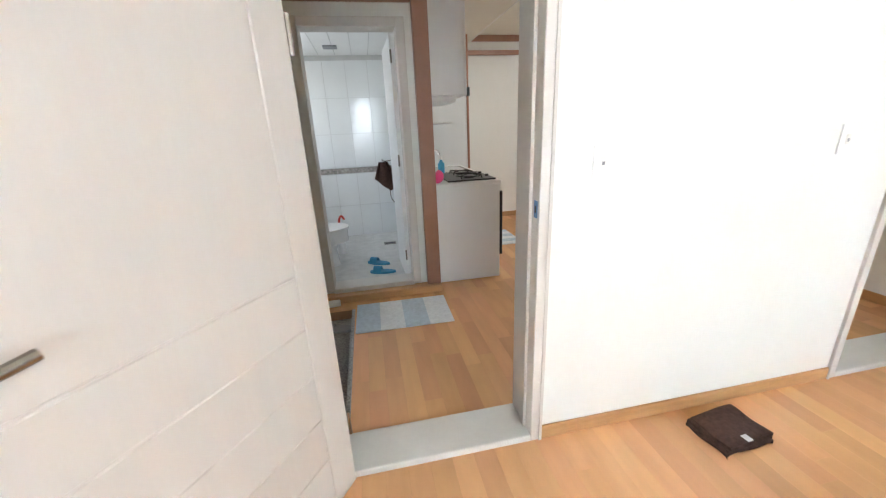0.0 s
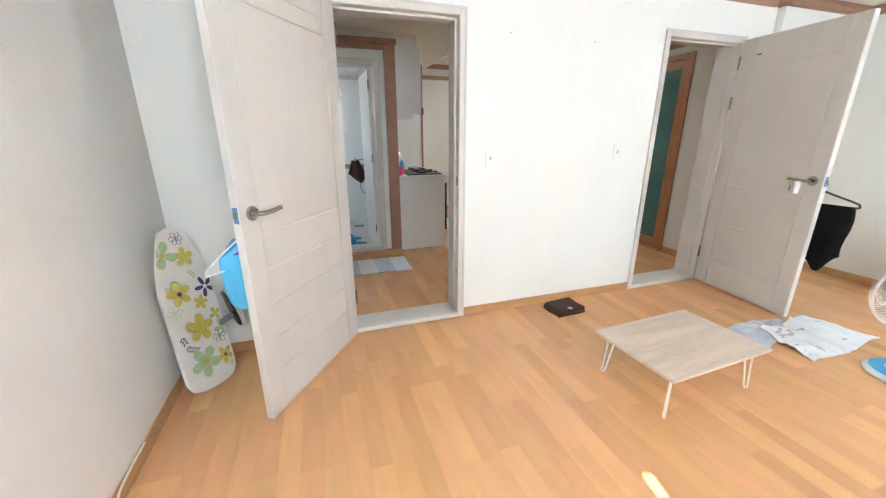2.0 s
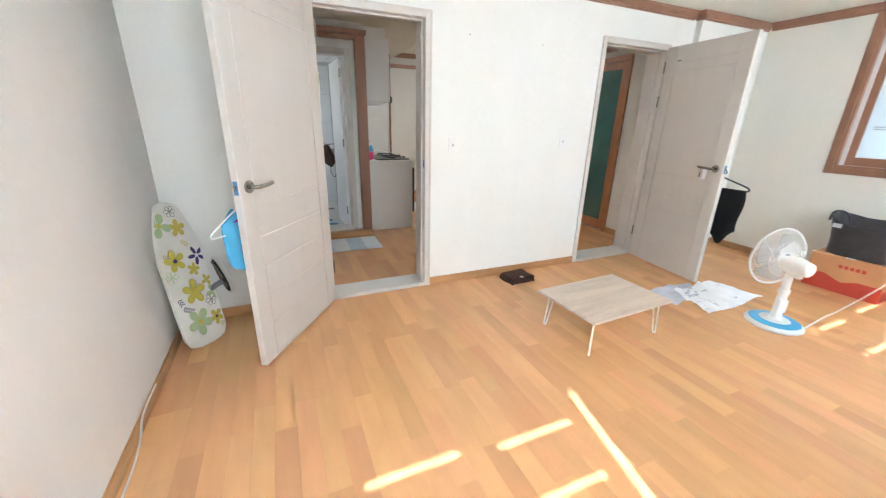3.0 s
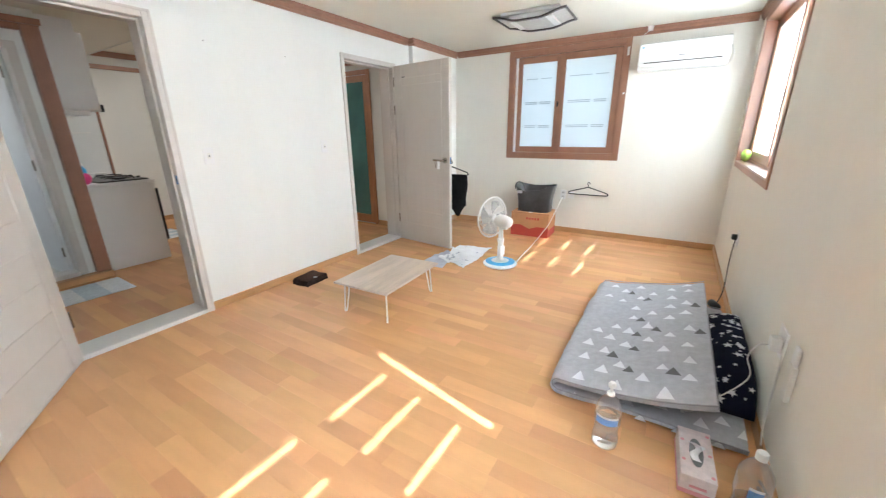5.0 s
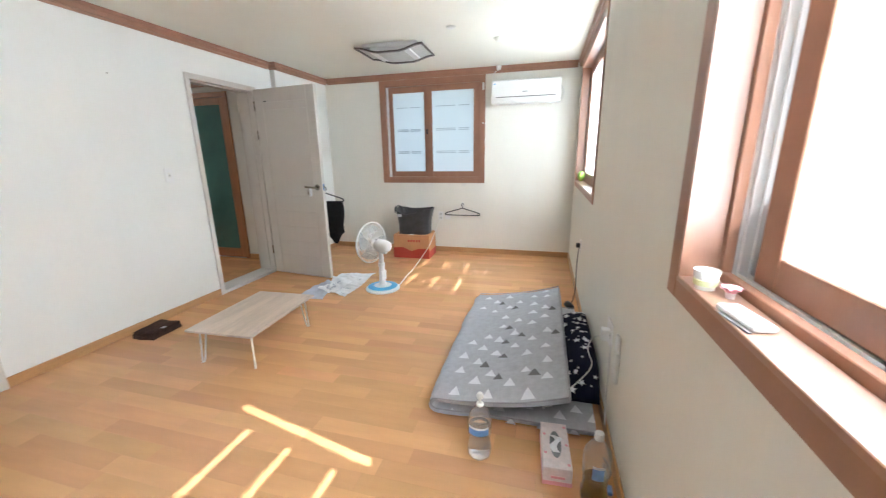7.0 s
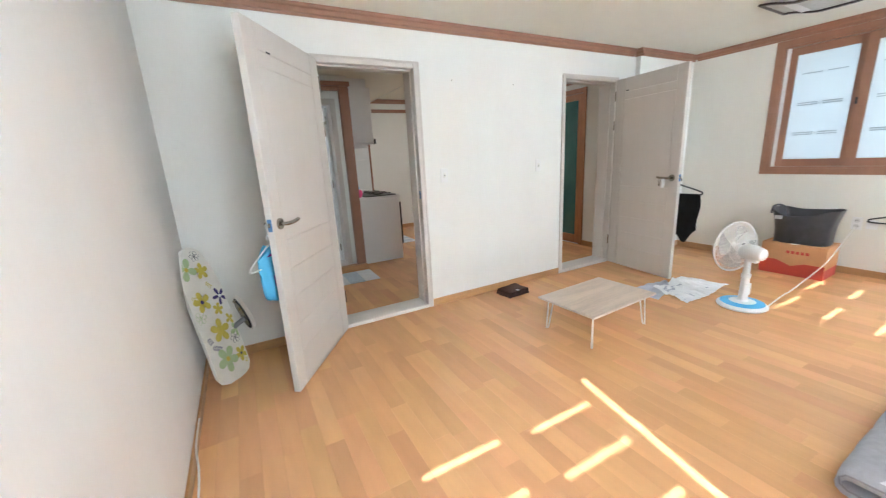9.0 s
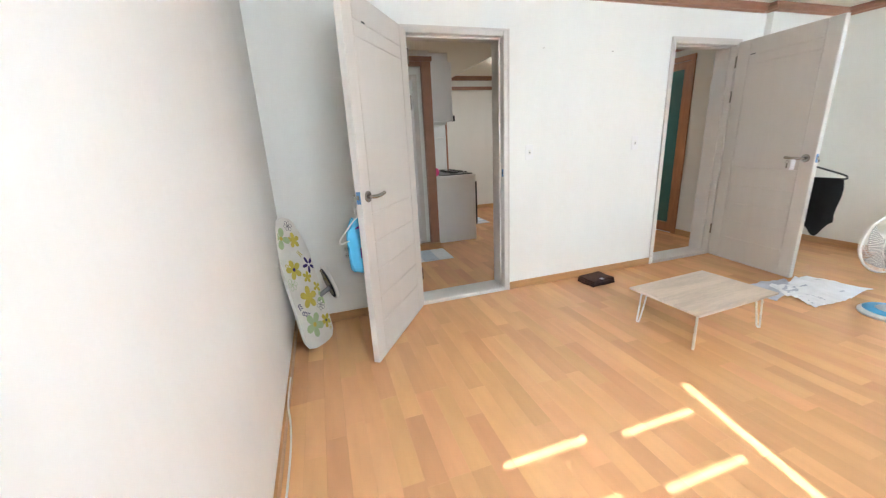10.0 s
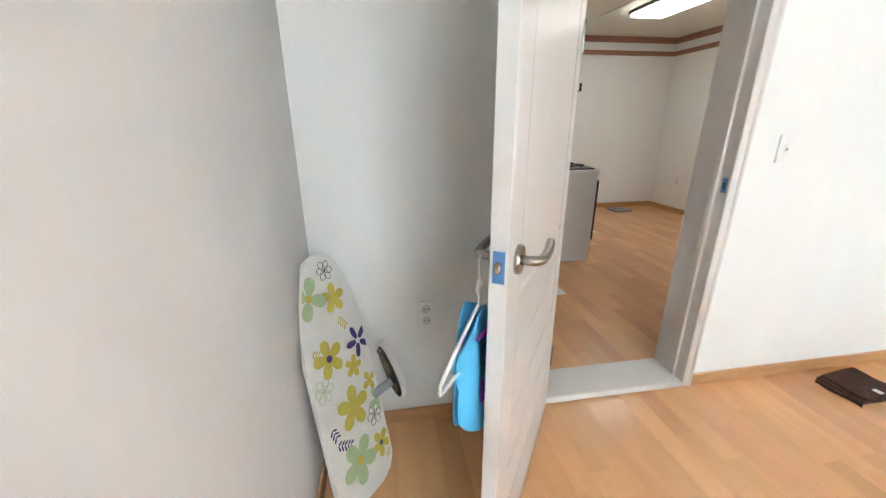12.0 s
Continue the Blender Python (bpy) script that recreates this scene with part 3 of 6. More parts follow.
# ---------------------------------------------------------------- more materials
OAK = mat("pale_oak", (0.61, 0.49, 0.395), 0.4, spread=0.14, scale=2.2, fine=0.6, stretch=(0.9, 9, 1))
CREAM_METAL = mat("cream_enamel", (0.78, 0.74, 0.64), 0.35, spread=0.02)
TOWEL = mat("brown_towel", (0.075, 0.042, 0.034), 0.95, spread=0.25, scale=60, bump=0.8, bump_scale=400, spec=0.1)
CLOTH_WHITE = mat("white_cotton", (0.84, 0.845, 0.87), 0.9, spread=0.06, scale=9, bump=0.3, bump_scale=300, spec=0.1)
CLOTH_PRINT = mat("blue_grey_print", (0.50, 0.52, 0.59), 0.9, spread=0.15, spec=0.1)
CLOTH_BLUE = mat("sky_blue_cloth", (0.10, 0.46, 0.74), 0.8, spread=0.08, scale=9, bump=0.2, bump_scale=300, spec=0.2)
CLOTH_PURPLE = mat("purple_cloth", (0.22, 0.03, 0.28), 0.8, spread=0.1, spec=0.2)
CLOTH_BLACK = mat("black_cloth", (0.012, 0.012, 0.014), 0.9, spread=0.2, scale=20, bump=0.3, bump_scale=300, spec=0.15)
QUILT = mat("grey_quilt", (0.44, 0.445, 0.48), 0.92, spread=0.08, scale=30, bump=0.5, bump_scale=350, fine=0.5, spec=0.1)
QUILT_EDGE = mat("quilt_piping", (0.33, 0.32, 0.34), 0.9, spread=0.1, scale=30, spec=0.1)
PRINT_WHITE = mat("white_print", (0.74, 0.75, 0.78), 0.9, spread=0.05, scale=20, spec=0.1)
PRINT_GREY = mat("dark_grey_print", (0.15, 0.145, 0.15), 0.9, spread=0.08, scale=20, spec=0.1)
NAVY = mat("navy_cotton", (0.012, 0.014, 0.035), 0.9, spread=0.15, scale=20, bump=0.3, bump_scale=300, spec=0.1)
COVER = mat("cream_cotton", (0.76, 0.73, 0.68), 0.9, spread=0.04, scale=12, bump=0.3, bump_scale=350, spec=0.1)
YELLOW = mat("mustard_print", (0.55, 0.45, 0.09), 0.9, spread=0.08, scale=20, spec=0.1)
SAGE = mat("sage_print", (0.42, 0.52, 0.29), 0.9, spread=0.08, scale=20, spec=0.1)
INK = mat("indigo_print", (0.055, 0.04, 0.15), 0.9, spread=0.1, scale=20, spec=0.1)
LINE = mat("dark_line_print", (0.09, 0.09, 0.11), 0.9, spread=0.1, spec=0.1)
CARD = mat("cardboard", (0.58, 0.30, 0.15), 0.8, spread=0.06, scale=6, fine=0.3, spec=0.2)
CARD_RED = mat("red_print", (0.50, 0.055, 0.035), 0.6, spread=0.05, scale=6)
BAG = mat("black_nylon", (0.048, 0.049, 0.056), 0.30, spread=0.25, scale=14, bump=0.5, bump_scale=40)
FAN_BLUE = mat("blue_decor", (0.06, 0.40, 0.70), 0.35, spread=0.03)
CABLE = mat("white_cable", (0.74, 0.73, 0.70), 0.5, spread=0.02)


def thin_clear(name, color=(0.975, 0.98, 0.985), blend=0.2):
    """Thin clear plastic: light goes straight through, with a weak gloss."""
    m = bpy.data.materials.new(name)
    m.use_nodes = True
    n, l = m.node_tree.nodes, m.node_tree.links
    n.remove(n["Principled BSDF"])
    tp, gl, mx, fr = n.new("ShaderNodeBsdfTransparent"), n.new("ShaderNodeBsdfGlossy"), n.new("ShaderNodeMixShader"), n.new("ShaderNodeLayerWeight")
    tp.inputs["Color"].default_value = (*color, 1)
    gl.inputs["Roughness"].default_value = 0.06
    fr.inputs["Blend"].default_value = blend
    df, m2 = n.new("ShaderNodeBsdfTranslucent"), n.new("ShaderNodeMixShader")
    df.inputs["Color"].default_value = (*color, 1)
    m2.inputs[0].default_value = 0.2
    l.new(tp.outputs[0], m2.inputs[1]), l.new(df.outputs[0], m2.inputs[2])
    l.new(fr.outputs["Facing"], mx.inputs[0]), l.new(m2.outputs[0], mx.inputs[1]), l.new(gl.outputs[0], mx.inputs[2])
    l.new(mx.outputs[0], n["Material Output"].inputs["Surface"])
    return m


PET = thin_clear("clear_plastic")
WATER = glassy("water", (0.97, 0.985, 0.99), 0.0, 1.33)
TEA = glassy("tea", (0.40, 0.27, 0.06), 0.0, 1.33)
LABEL_BLUE = mat("blue_label", (0.16, 0.32, 0.64), 0.4, spread=0.15, scale=60)
PINK = mat("pink_paper", (0.78, 0.36, 0.40), 0.6, spread=0.05)
PINK_LIGHT = mat("pale_pink_paper", (0.78, 0.68, 0.68), 0.6, spread=0.1, scale=40)
LIME = mat("lime_foam", (0.45, 0.74, 0.12), 0.7, spread=0.1, scale=20, bump=0.5)
LAMP_FRAME = mat("dark_lamp_frame", (0.07, 0.055, 0.05), 0.35, spread=0.1)
LAMP_GLASS = mat("milk_glass", (0.55, 0.55, 0.52), 0.5, spread=0.08, scale=25)
LAMINATE = mat("white_laminate", (0.80, 0.80, 0.79), 0.28, spread=0.02, scale=3)
HOB = mat("black_enamel", (0.012, 0.012, 0.013), 0.3, spread=0.1)
HOT_PINK = mat("pink_rubber", (0.80, 0.07, 0.26), 0.5, spread=0.05)
TEAL = mat("teal_glass", (0.04, 0.135, 0.125), 0.10, spread=0.25, scale=2.0, coat=0.5)
PINE = mat("orange_brown_wood", (0.36, 0.155, 0.065), 0.4, spread=0.15, scale=5, fine=0.5, stretch=(6, 6, 1))
BORDER = mat("tile_border", (0.30, 0.27, 0.25), 0.3, spread=0.5, scale=40)
CERAMIC = mat("ceramic", (0.80, 0.80, 0.79), 0.1, spread=0.01)
SLIPPER = mat("blue_rubber", (0.03, 0.24, 0.42), 0.5, spread=0.08)
RED = mat("red_plastic", (0.60, 0.05, 0.03), 0.4, spread=0.05)
MAT_BLUE = mat("pale_blue_terry", (0.50, 0.58, 0.64), 0.95, spread=0.1, scale=40, bump=0.8, bump_scale=250, spec=0.1)
MAT_WHITE = mat("white_terry", (0.72, 0.74, 0.75), 0.95, spread=0.08, scale=40, bump=0.8, bump_scale=250, spec=0.1)
TUBE_LIGHT = glow("lit_diffuser", (1.0, 0.98, 0.93), 5.0)


# ---------------------------------------------------------------- folding table
def hairpin(x, y, sx, sy, h):
    pts = smooth_path([(x, y, h), (x + sx * 0.005, y + sy * 0.005, h * 0.5), (x + sx * 0.010, y + sy * 0.010, 0.014), (x + sx * 0.012, y + sy * 0.006, 0.0052),
                       (x + sx * 0.002, y - sy * 0.002, 0.014), (x - sx * 0.014, y - sy * 0.012, h * 0.5), (x - sx * 0.030, y - sy * 0.022, h)], 6)
    return tube(pts, 0.0052, 8)


tab = thing("low_table", "low folding table with pale oak top and cream hairpin legs", "table", pose(0.841, -1.101, 0, 0, 0, 2.8))
TW, TD, TH = 0.359, 0.245, 0.256
part("tabletop", slab([(-TW, -TD), (TW, -TD), (TW, TD), (-TW, TD)], TH - 0.014, TH), OAK, tab)
part("edge_band", boxes((-TW - 0.0012, -TD, TH - 0.0135, -TW - 0.0002, TD, TH - 0.0005), (TW + 0.0002, -TD, TH - 0.0135, TW + 0.0012, TD, TH - 0.0005),
                        (-TW, -TD - 0.0012, TH - 0.0135, TW, -TD - 0.0002, TH - 0.0005), (-TW, TD + 0.0002, TH - 0.0135, TW, TD + 0.0012, TH - 0.0005)), OAK, tab)
for sx in (-1, 1):
    for sy in (-1, 1):
        part("leg", hairpin(sx * (TW - 0.06), sy * (TD - 0.05), sx, sy, TH - 0.0145), CREAM_METAL, tab, smooth=True)

# ---------------------------------------------------------------- folded towel on the floor
tw = thing("folded_towel", "dark brown folded towel on the floor by the wall", "towel", pose(0.785, -0.182, 0, 0, 0, 5))


def towel_layer(k):
    def fn(u, v):
        edge = min(u, 1 - u, v, 1 - v)
        lift = 0.010 * min(1.0, edge * 14)
        x = (u - 0.5) * (0.250 - 0.008 * k) + 0.004 * math.sin(7 * v + k)
        y = (v - 0.5) * (0.190 - 0.006 * k) + 0.004 * math.sin(6 * u + 2 * k)
        return (x, y, 0.018 + 0.0175 * k + lift * 0.55 + 0.0022 * math.sin(9 * u + 3 * k) * math.sin(8 * v))
    return fn


for k in range(3):
    part("layer", sheet(towel_layer(k), 24, 18, 0.0178), TOWEL, tw, smooth=True)
part("care_label", boxes((-0.026, -0.095, 0.0590, 0.002, -0.062, 0.0602)), PRINT_WHITE, tw, "small white care label")

# ---------------------------------------------------------------- white cloth on the floor


def crumple(x, y, s):
    return noise.noise(Vector((x * s, y * s, 3.1)))


def white_cloth(u, v):
    x = (1 - v) * (-0.40 + 0.75 * u) + v * (-0.29 + 0.56 * u) + 0.012 * math.sin(9 * v + 2 * u)
    y = (1 - v) * (-0.22 + 0.04 * u) + v * (0.15 + 0.04 * u) + 0.014 * math.sin(8 * u + 1.0)
    ridge = math.exp(-((u - 0.34 - 0.2 * v) / 0.12) ** 2) * 0.062 * v
    z = 0.006 + ridge * (0.6 + 0.5 * crumple(x, y, 9)) + 0.050 * abs(crumple(x + 4, y, 6)) * (0.30 + 0.70 * v) * (1.25 - u) + 0.020 * abs(crumple(x, y + 9, 15)) * (1.1 - 0.7 * u)
    return (x, y, z)


cl = thing("crumpled_cloth", "crumpled white cloth with blue-grey print on the floor", "cloth", pose(2.185, -1.05, 0, 0, 0, 0))
part("cloth", sheet(white_cloth, 60, 40, 0.003), CLOTH_WHITE, cl, smooth=True)
bmp = bmesh.new()
rnd = random.Random(5)
for i in range(16):
    u, v = rnd.choice((rnd.uniform(0.18, 0.45), rnd.uniform(0.05, 0.95))), rnd.uniform(0.08, 0.92)
    cx, cy, cz = white_cloth(u, v)
    a, b = Vector(white_cloth(u + 0.01, v)) - Vector((cx, cy, cz)), Vector(white_cloth(u, v + 0.01)) - Vector((cx, cy, cz))
    nn = a.cross(b).normalized()
    m = Matrix.Translation(Vector((cx, cy, cz)) + nn * 0.001) @ nn.to_track_quat("Z", "Y").to_matrix().to_4x4() @ pose(0, 0, 0, 0, 0, rnd.uniform(0, 180))
    slab(disc(rnd.uniform(0.006, 0.016), 7, rnd.uniform(0.8, 2.2), 0.6), 0, 0.0008, bmp, m)
tagged(part("print", bmp, CLOTH_PRINT, cl, "faded blue-grey pattern"), kind="stuff")
under = sheet(lambda u, v: (-0.49 + 0.50 * u - 0.02 * v, (1 - u) * -0.02 + u * 0.05 + (0.26 - 0.05 * u) * v + 0.02 * math.sin(5 * u), 0.0045 + 0.060 * u * abs(crumple(u * 0.6, v * 0.6 + 2, 9))), 24, 20, 0.003)
part("folded_end", under, CLOTH_PRINT, cl, "grey patterned folded end", smooth=True)

# ---------------------------------------------------------------- electric fan
fan = thing("electric_fan", "white pedestal fan with blue base ring, at rest", "fan", pose(2.10, -1.518, 0, 0, 0, 72))
part("base", lathe([(0, 0), (0.165, 0), (0.172, 0.006), (0.172, 0.016), (0.160, 0.026), (0.10, 0.040), (0.045, 0.048), (0.036, 0.062), (0, 0.062)], 48), WHITE, fan, smooth=True)
part("base_ring", lathe([(0.148, 0.0325), (0.150, 0.0335), (0.092, 0.0445), (0.090, 0.0425), (0.148, 0.0285)], 48), FAN_BLUE, fan, "glossy blue ring", smooth=True)
part("pole", lathe([(0, 0.055), (0.036, 0.055), (0.031, 0.10), (0.028, 0.24), (0.033, 0.245), (0.033, 0.275), (0.025, 0.28), (0.022, 0.40), (0, 0.40)], 24), WHITE, fan, smooth=True)
part("control_box", boxes((-0.03, -0.035, 0.10, -0.005, 0.035, 0.20), bevel=0.008, seg=2), WHITE, fan)
HM = Matrix.Translation((-0.022, 0, 0.458)) @ pose(0, 0, 0, 0, 90, 0)
part("motor_housing", lathe([(0, -0.10), (0.030, -0.098), (0.048, -0.085), (0.056, -0.05), (0.064, 0.0), (0.062, 0.05), (0.046, 0.078), (0, 0.08)], 32, m=HM), WHITE, fan, smooth=True)
part("neck", boxes((-0.075, -0.02, 0.38, -0.005, 0.02, 0.43), bevel=0.008, seg=2), WHITE, fan)
guard = bmesh.new()
GR, GM = 0.205, Matrix.Translation((0.122, 0, 0.475)) @ pose(0, 0, 0, 0, 90, 0)
for face in (-1, 1):
    for i in range(92):
        a = 2 * math.pi * i / 92
        c, s_ = math.cos(a), math.sin(a)
        tube([GM @ Vector((r * c, r * s_, face * d)) for r, d in ((0.045, 0.060), (0.12, 0.058), (0.18, 0.042), (0.203, 0.006))], 0.0011, 4, guard)
    for r, d in ((0.045, 0.060), (0.12, 0.058)):
        tube([GM @ Vector((r * math.cos(2 * math.pi * i / 40), r * math.sin(2 * math.pi * i / 40), face * d)) for i in range(40)], 0.0018, 5, guard, closed=True)
part("guard", guard, WHITE, fan, "white wire guard")
part("guard_rim", tube([GM @ Vector((GR * math.cos(2 * math.pi * i / 56), GR * math.sin(2 * math.pi * i / 56), 0)) for i in range(56)], 0.007, 8, closed=True), WHITE, fan, smooth=True)
part("guard_cap", lathe([(0, 0.062), (0.044, 0.062), (0.046, 0.066), (0.03, 0.072), (0, 0.073)], 28, m=GM), WHITE, fan, smooth=True)


def thin_tinted(name, color, clear):
    """Thin translucent plastic."""
    m = frosted(name, color)
    n, l = m.node_tree.nodes, m.node_tree.links
    out = n["Material Output"]
    src = out.inputs["Surface"].links[0].from_socket
    tp, mx = n.new("ShaderNodeBsdfTransparent"), n.new("ShaderNodeMixShader")
    mx.inputs[0].default_value = clear
    l.new(src, mx.inputs[1]), l.new(tp.outputs[0], mx.inputs[2]), l.new(mx.outputs[0], out.inputs["Surface"])
    return m


PALE = thin_tinted("pale_blade", (0.84, 0.87, 0.89), 0.7)
for k in range(4):
    def blade(u, v, k=k):
        r = 0.03 + 0.145 * u
        a = k * math.pi / 2 + (v - 0.5) * (1.25 - 0.15 * u) + 0.3 * u
        return GM @ Vector((r * math.cos(a), r * math.sin(a), (v - 0.5) * 0.045))
    part("blade", sheet(blade, 8, 10, 0.0025), PALE, fan, "translucent plastic blade", smooth=True)
part("blade_hub", lathe([(0, -0.03), (0.032, -0.03), (0.034, 0.02), (0.02, 0.035), (0, 0.036)], 24, m=GM), WHITE, fan, smooth=True)

cord = smooth_path([(2.16, -1.66, 0.012), (2.3, -1.64, 0.006), (2.6, -1.612, 0.006), (2.75, -1.615, 0.018), (3.1, -1.655, 0.135), (3.25, -1.678, 0.21), (3.45, -1.69, 0.33), (3.60, -1.70, 0.43), (3.695, -1.70, 0.47)], 8)
tagged(part("fan_cable", tube(cord, 0.0045, 8), CABLE, smooth=True), "white fan power cord running to the wall socket", "cable")

# ---------------------------------------------------------------- carton with a bag on it
bx = thing("cardboard_box", "orange-brown cardboard carton with red print", "box", pose(3.43, -1.41, 0, 0, 0, 2))
part("carton", boxes((-0.175, -0.245, 0.0, 0.175, 0.245, 0.315), bevel=0.004), CARD, bx)
part("red_band", slab([(-0.245, 0.004), (0.245, 0.004), (0.245, 0.135), (0.10, 0.135), (0.0, 0.100), (-0.12, 0.150), (-0.245, 0.140)], 0, 0.0012, m=Matrix.Translation((-0.1752, 0, 0)) @ Matrix(((0, 0, -1, 0), (-1, 0, 0, 0), (0, 1, 0, 0), (0, 0, 0, 1)))), CARD_RED, bx, "red printed wave")
part("side_print", boxes((-0.17, -0.2462, 0.004, 0.17, -0.2452, 0.10)), CARD_RED, bx)
for i in range(5):
    part("print_mark", boxes((-0.1764, 0.02 - i * 0.036, 0.222, -0.1752, 0.045 - i * 0.036, 0.25)), CARD_RED, bx)
part("tape", boxes((-0.1756, -0.03, 0.3152, 0.1756, 0.03, 0.3160)), IVORY, bx)
part("tape_end", boxes((-0.1765, -0.03, 0.262, -0.1756, 0.03, 0.316)), CARD, bx)


def bag_shell(u, v):
    a = 2 * math.pi * u
    w = 0.205 + 0.045 * v - 0.016 * math.sin(math.pi * v)
    d = 0.135 + 0.02 * v
    sx, sy = math.cos(a), math.sin(a)
    e = 0.55
    x = d * math.copysign(abs(sx) ** e, sx)
    y = w * math.copysign(abs(sy) ** e, sy)
    wob = 0.010 * crumple(sx * 2, v * 3 + sy, 2.2) + 0.004 * crumple(sx * 7, sy * 7, 2.0)
    return (x * (1 + wob * 3), y * (1 + wob), 0.317 + (0.335 - 0.075 * max(0.0, 1 - abs(sy - 0.15) / 0.8) * (1.0 if sx < 0 else 0.35)) * v + wob * 0.5)


bag = thing("shopping_bag", "black nylon bag standing open on the carton", "bag", pose(3.43, -1.42, 0, 0, 0, 0))
part("bag_body", sheet(bag_shell, 48, 14, -0.004), BAG, bag, smooth=True)
part("bag_bottom", boxes((-0.12, -0.19, 0.3165, 0.12, 0.19, 0.322)), BAG, bag)
# black sheet across the bag stands in for its shaded inside
part("dark_inside", boxes((-0.10, -0.18, 0.50, 0.10, 0.18, 0.505)), CLOTH_BLACK, bag)
for sx, yc in ((-1, 0.14),):
    pts = smooth_path([(sx * 0.13, yc + 0.09, 0.60), (sx * 0.13, yc + 0.08, 0.67), (sx * 0.10, yc + 0.04, 0.685), (sx * 0.10, yc - 0.01, 0.66), (sx * 0.13, yc - 0.04, 0.61)], 5)
    part("strap", tube(pts, 0.009, 6), BAG, bag, smooth=True)
part("tag", boxes((-0.158, 0.13, 0.55, -0.154, 0.19, 0.585)), PRINT_WHITE, bag)

# ---------------------------------------------------------------- air conditioner
ac = thing("air_conditioner", "white wall-mounted split air conditioner", "air conditioner", pose(EX, -2.80, 1.905))
prof = [(0, 0.008), (-0.12, 0.0), (-0.175, 0.012), (-0.198, 0.045), (-0.205, 0.10), (-0.205, 0.235), (-0.195, 0.258), (-0.17, 0.266), (0, 0.268)]
bm = bmesh.new()
L = 0.395
pa = [bm.verts.new((x, -L, z)) for x, z in prof]
pb = [bm.verts.new((x, L, z)) for x, z in prof]
for i in range(len(prof)):
    j = (i + 1) % len(prof)
    bm.faces.new((pa[i], pa[j], pb[j], pb[i]))
bm.faces.new(pa[::-1]), bm.faces.new(pb)
bmesh.ops.bevel(bm, geom=[e for e in bm.edges if abs(e.verts[0].co.y - e.verts[1].co.y) < 1e-6], offset=0.008, segments=2, affect="EDGES")
part("body", bm, WHITE, ac)
part("front_panel", boxes((-0.2085, -0.388, 0.082, -0.2055, 0.388, 0.250), bevel=0.0012), WHITE, ac)
part("outlet_slot", boxes((-0.2075, -0.34, 0.0685, -0.196, 0.34, 0.0755)), BLACK, ac, "dark air outlet slot")
part("louver", boxes((-0.208, -0.34, 0.030, -0.19, 0.34, 0.062), bevel=0.003), WHITE, ac)
part("maker_mark", boxes((-0.2095, -0.03, 0.120, -0.2087, 0.03, 0.128)), GREY, ac)
part("corner_mark", boxes((-0.2095, 0.345, 0.215, -0.2087, 0.368, 0.226)), FAN_BLUE, ac)
tagged(part("drain_hose", tube(smooth_path([(EX - 0.02, -3.197, 1.95), (EX - 0.03, -3.225, 1.96), (EX - 0.03, -3.235, 2.02), (EX - 0.02, -3.215, 2.09), (EX - 0.01, -3.197, 2.10)], 6), 0.006, 8), CABLE, smooth=True), "thin looped cable beside the air conditioner", "cable")
sens = thing("motion_sensor", "small white sensor under the crown moulding", "sensor", pose(3.665, -2.47, 2.355))
part("housing", lathe([(0, 0), (0.026, 0), (0.028, -0.012), (0.024, -0.045), (0, -0.05)], 20), WHITE, sens, smooth=True)
part("sensor_wire", tube(smooth_path([(0.01, 0.0, -0.04), (0.02, 0.04, -0.06), (0.035, 0.07, -0.09), (0.045, 0.075, -0.16)], 5), 0.003, 6), WHITE, sens, smooth=True)
det = thing("smoke_detector", "flat round white smoke detector on the ceiling", "smoke detector", pose(2.58, -2.60, CZ, 180))
part("plate", lathe([(0, 0), (0.055, 0), (0.055, 0.008), (0.045, 0.012), (0.035, 0.026), (0.02, 0.03), (0, 0.03)], 28), IVORY, det, smooth=True)
spk = thing("smoke_detector", "small white round sensor on the ceiling", "smoke detector", pose(2.15, -2.25, CZ, 180))
part("plate", lathe([(0, 0), (0.040, 0), (0.040, 0.006), (0.02, 0.014), (0, 0.014)], 24), IVORY, spk, smooth=True)

# ---------------------------------------------------------------- ceiling lamp
lamp = thing("ceiling_lamp", "unlit ceiling lamp with curved milk glass in dark frame", "ceiling lamp", pose(2.58, -1.58, 0, 0, 0, 2))
part("base_plate", boxes((-0.20, -0.27, CZ - 0.028, 0.20, 0.27, CZ), bevel=0.004), WHITE, lamp)


def lamp_glass(u, v):
    y = (v - 0.5) * 0.66
    k = abs(v - 0.5) * 2
    z = CZ - 0.082 + 0.048 * (0.5 - 0.5 * math.cos(math.pi * max(0, (k - 0.25) / 0.75))) if k > 0.25 else CZ - 0.082
    return ((u - 0.5) * 0.42, y, z)


part("diffuser", sheet(lamp_glass, 2, 40, -0.006), LAMP_GLASS, lamp, "pale milk glass panel", smooth=True)
for sx in (-1, 1):
    def rim(u, v, sx=sx):
        g = lamp_glass(0.5, v)
        return (sx * 0.222 + (u - 0.5) * 0.03, g[1], g[2] + 0.002)
    part("frame_bar", sheet(rim, 2, 40, 0.014), LAMP_FRAME, lamp, "dark curved frame bar", smooth=True)
for sy in (-1, 1):
    part("frame_end", boxes((-0.235, sy * 0.322, CZ - 0.046, 0.235, sy * 0.338, CZ - 0.030), bevel=0.002), LAMP_FRAME, lamp)
part("stem", boxes((-0.17, -0.20, CZ - 0.076, 0.17, 0.20, CZ - 0.028)), WHITE, lamp)


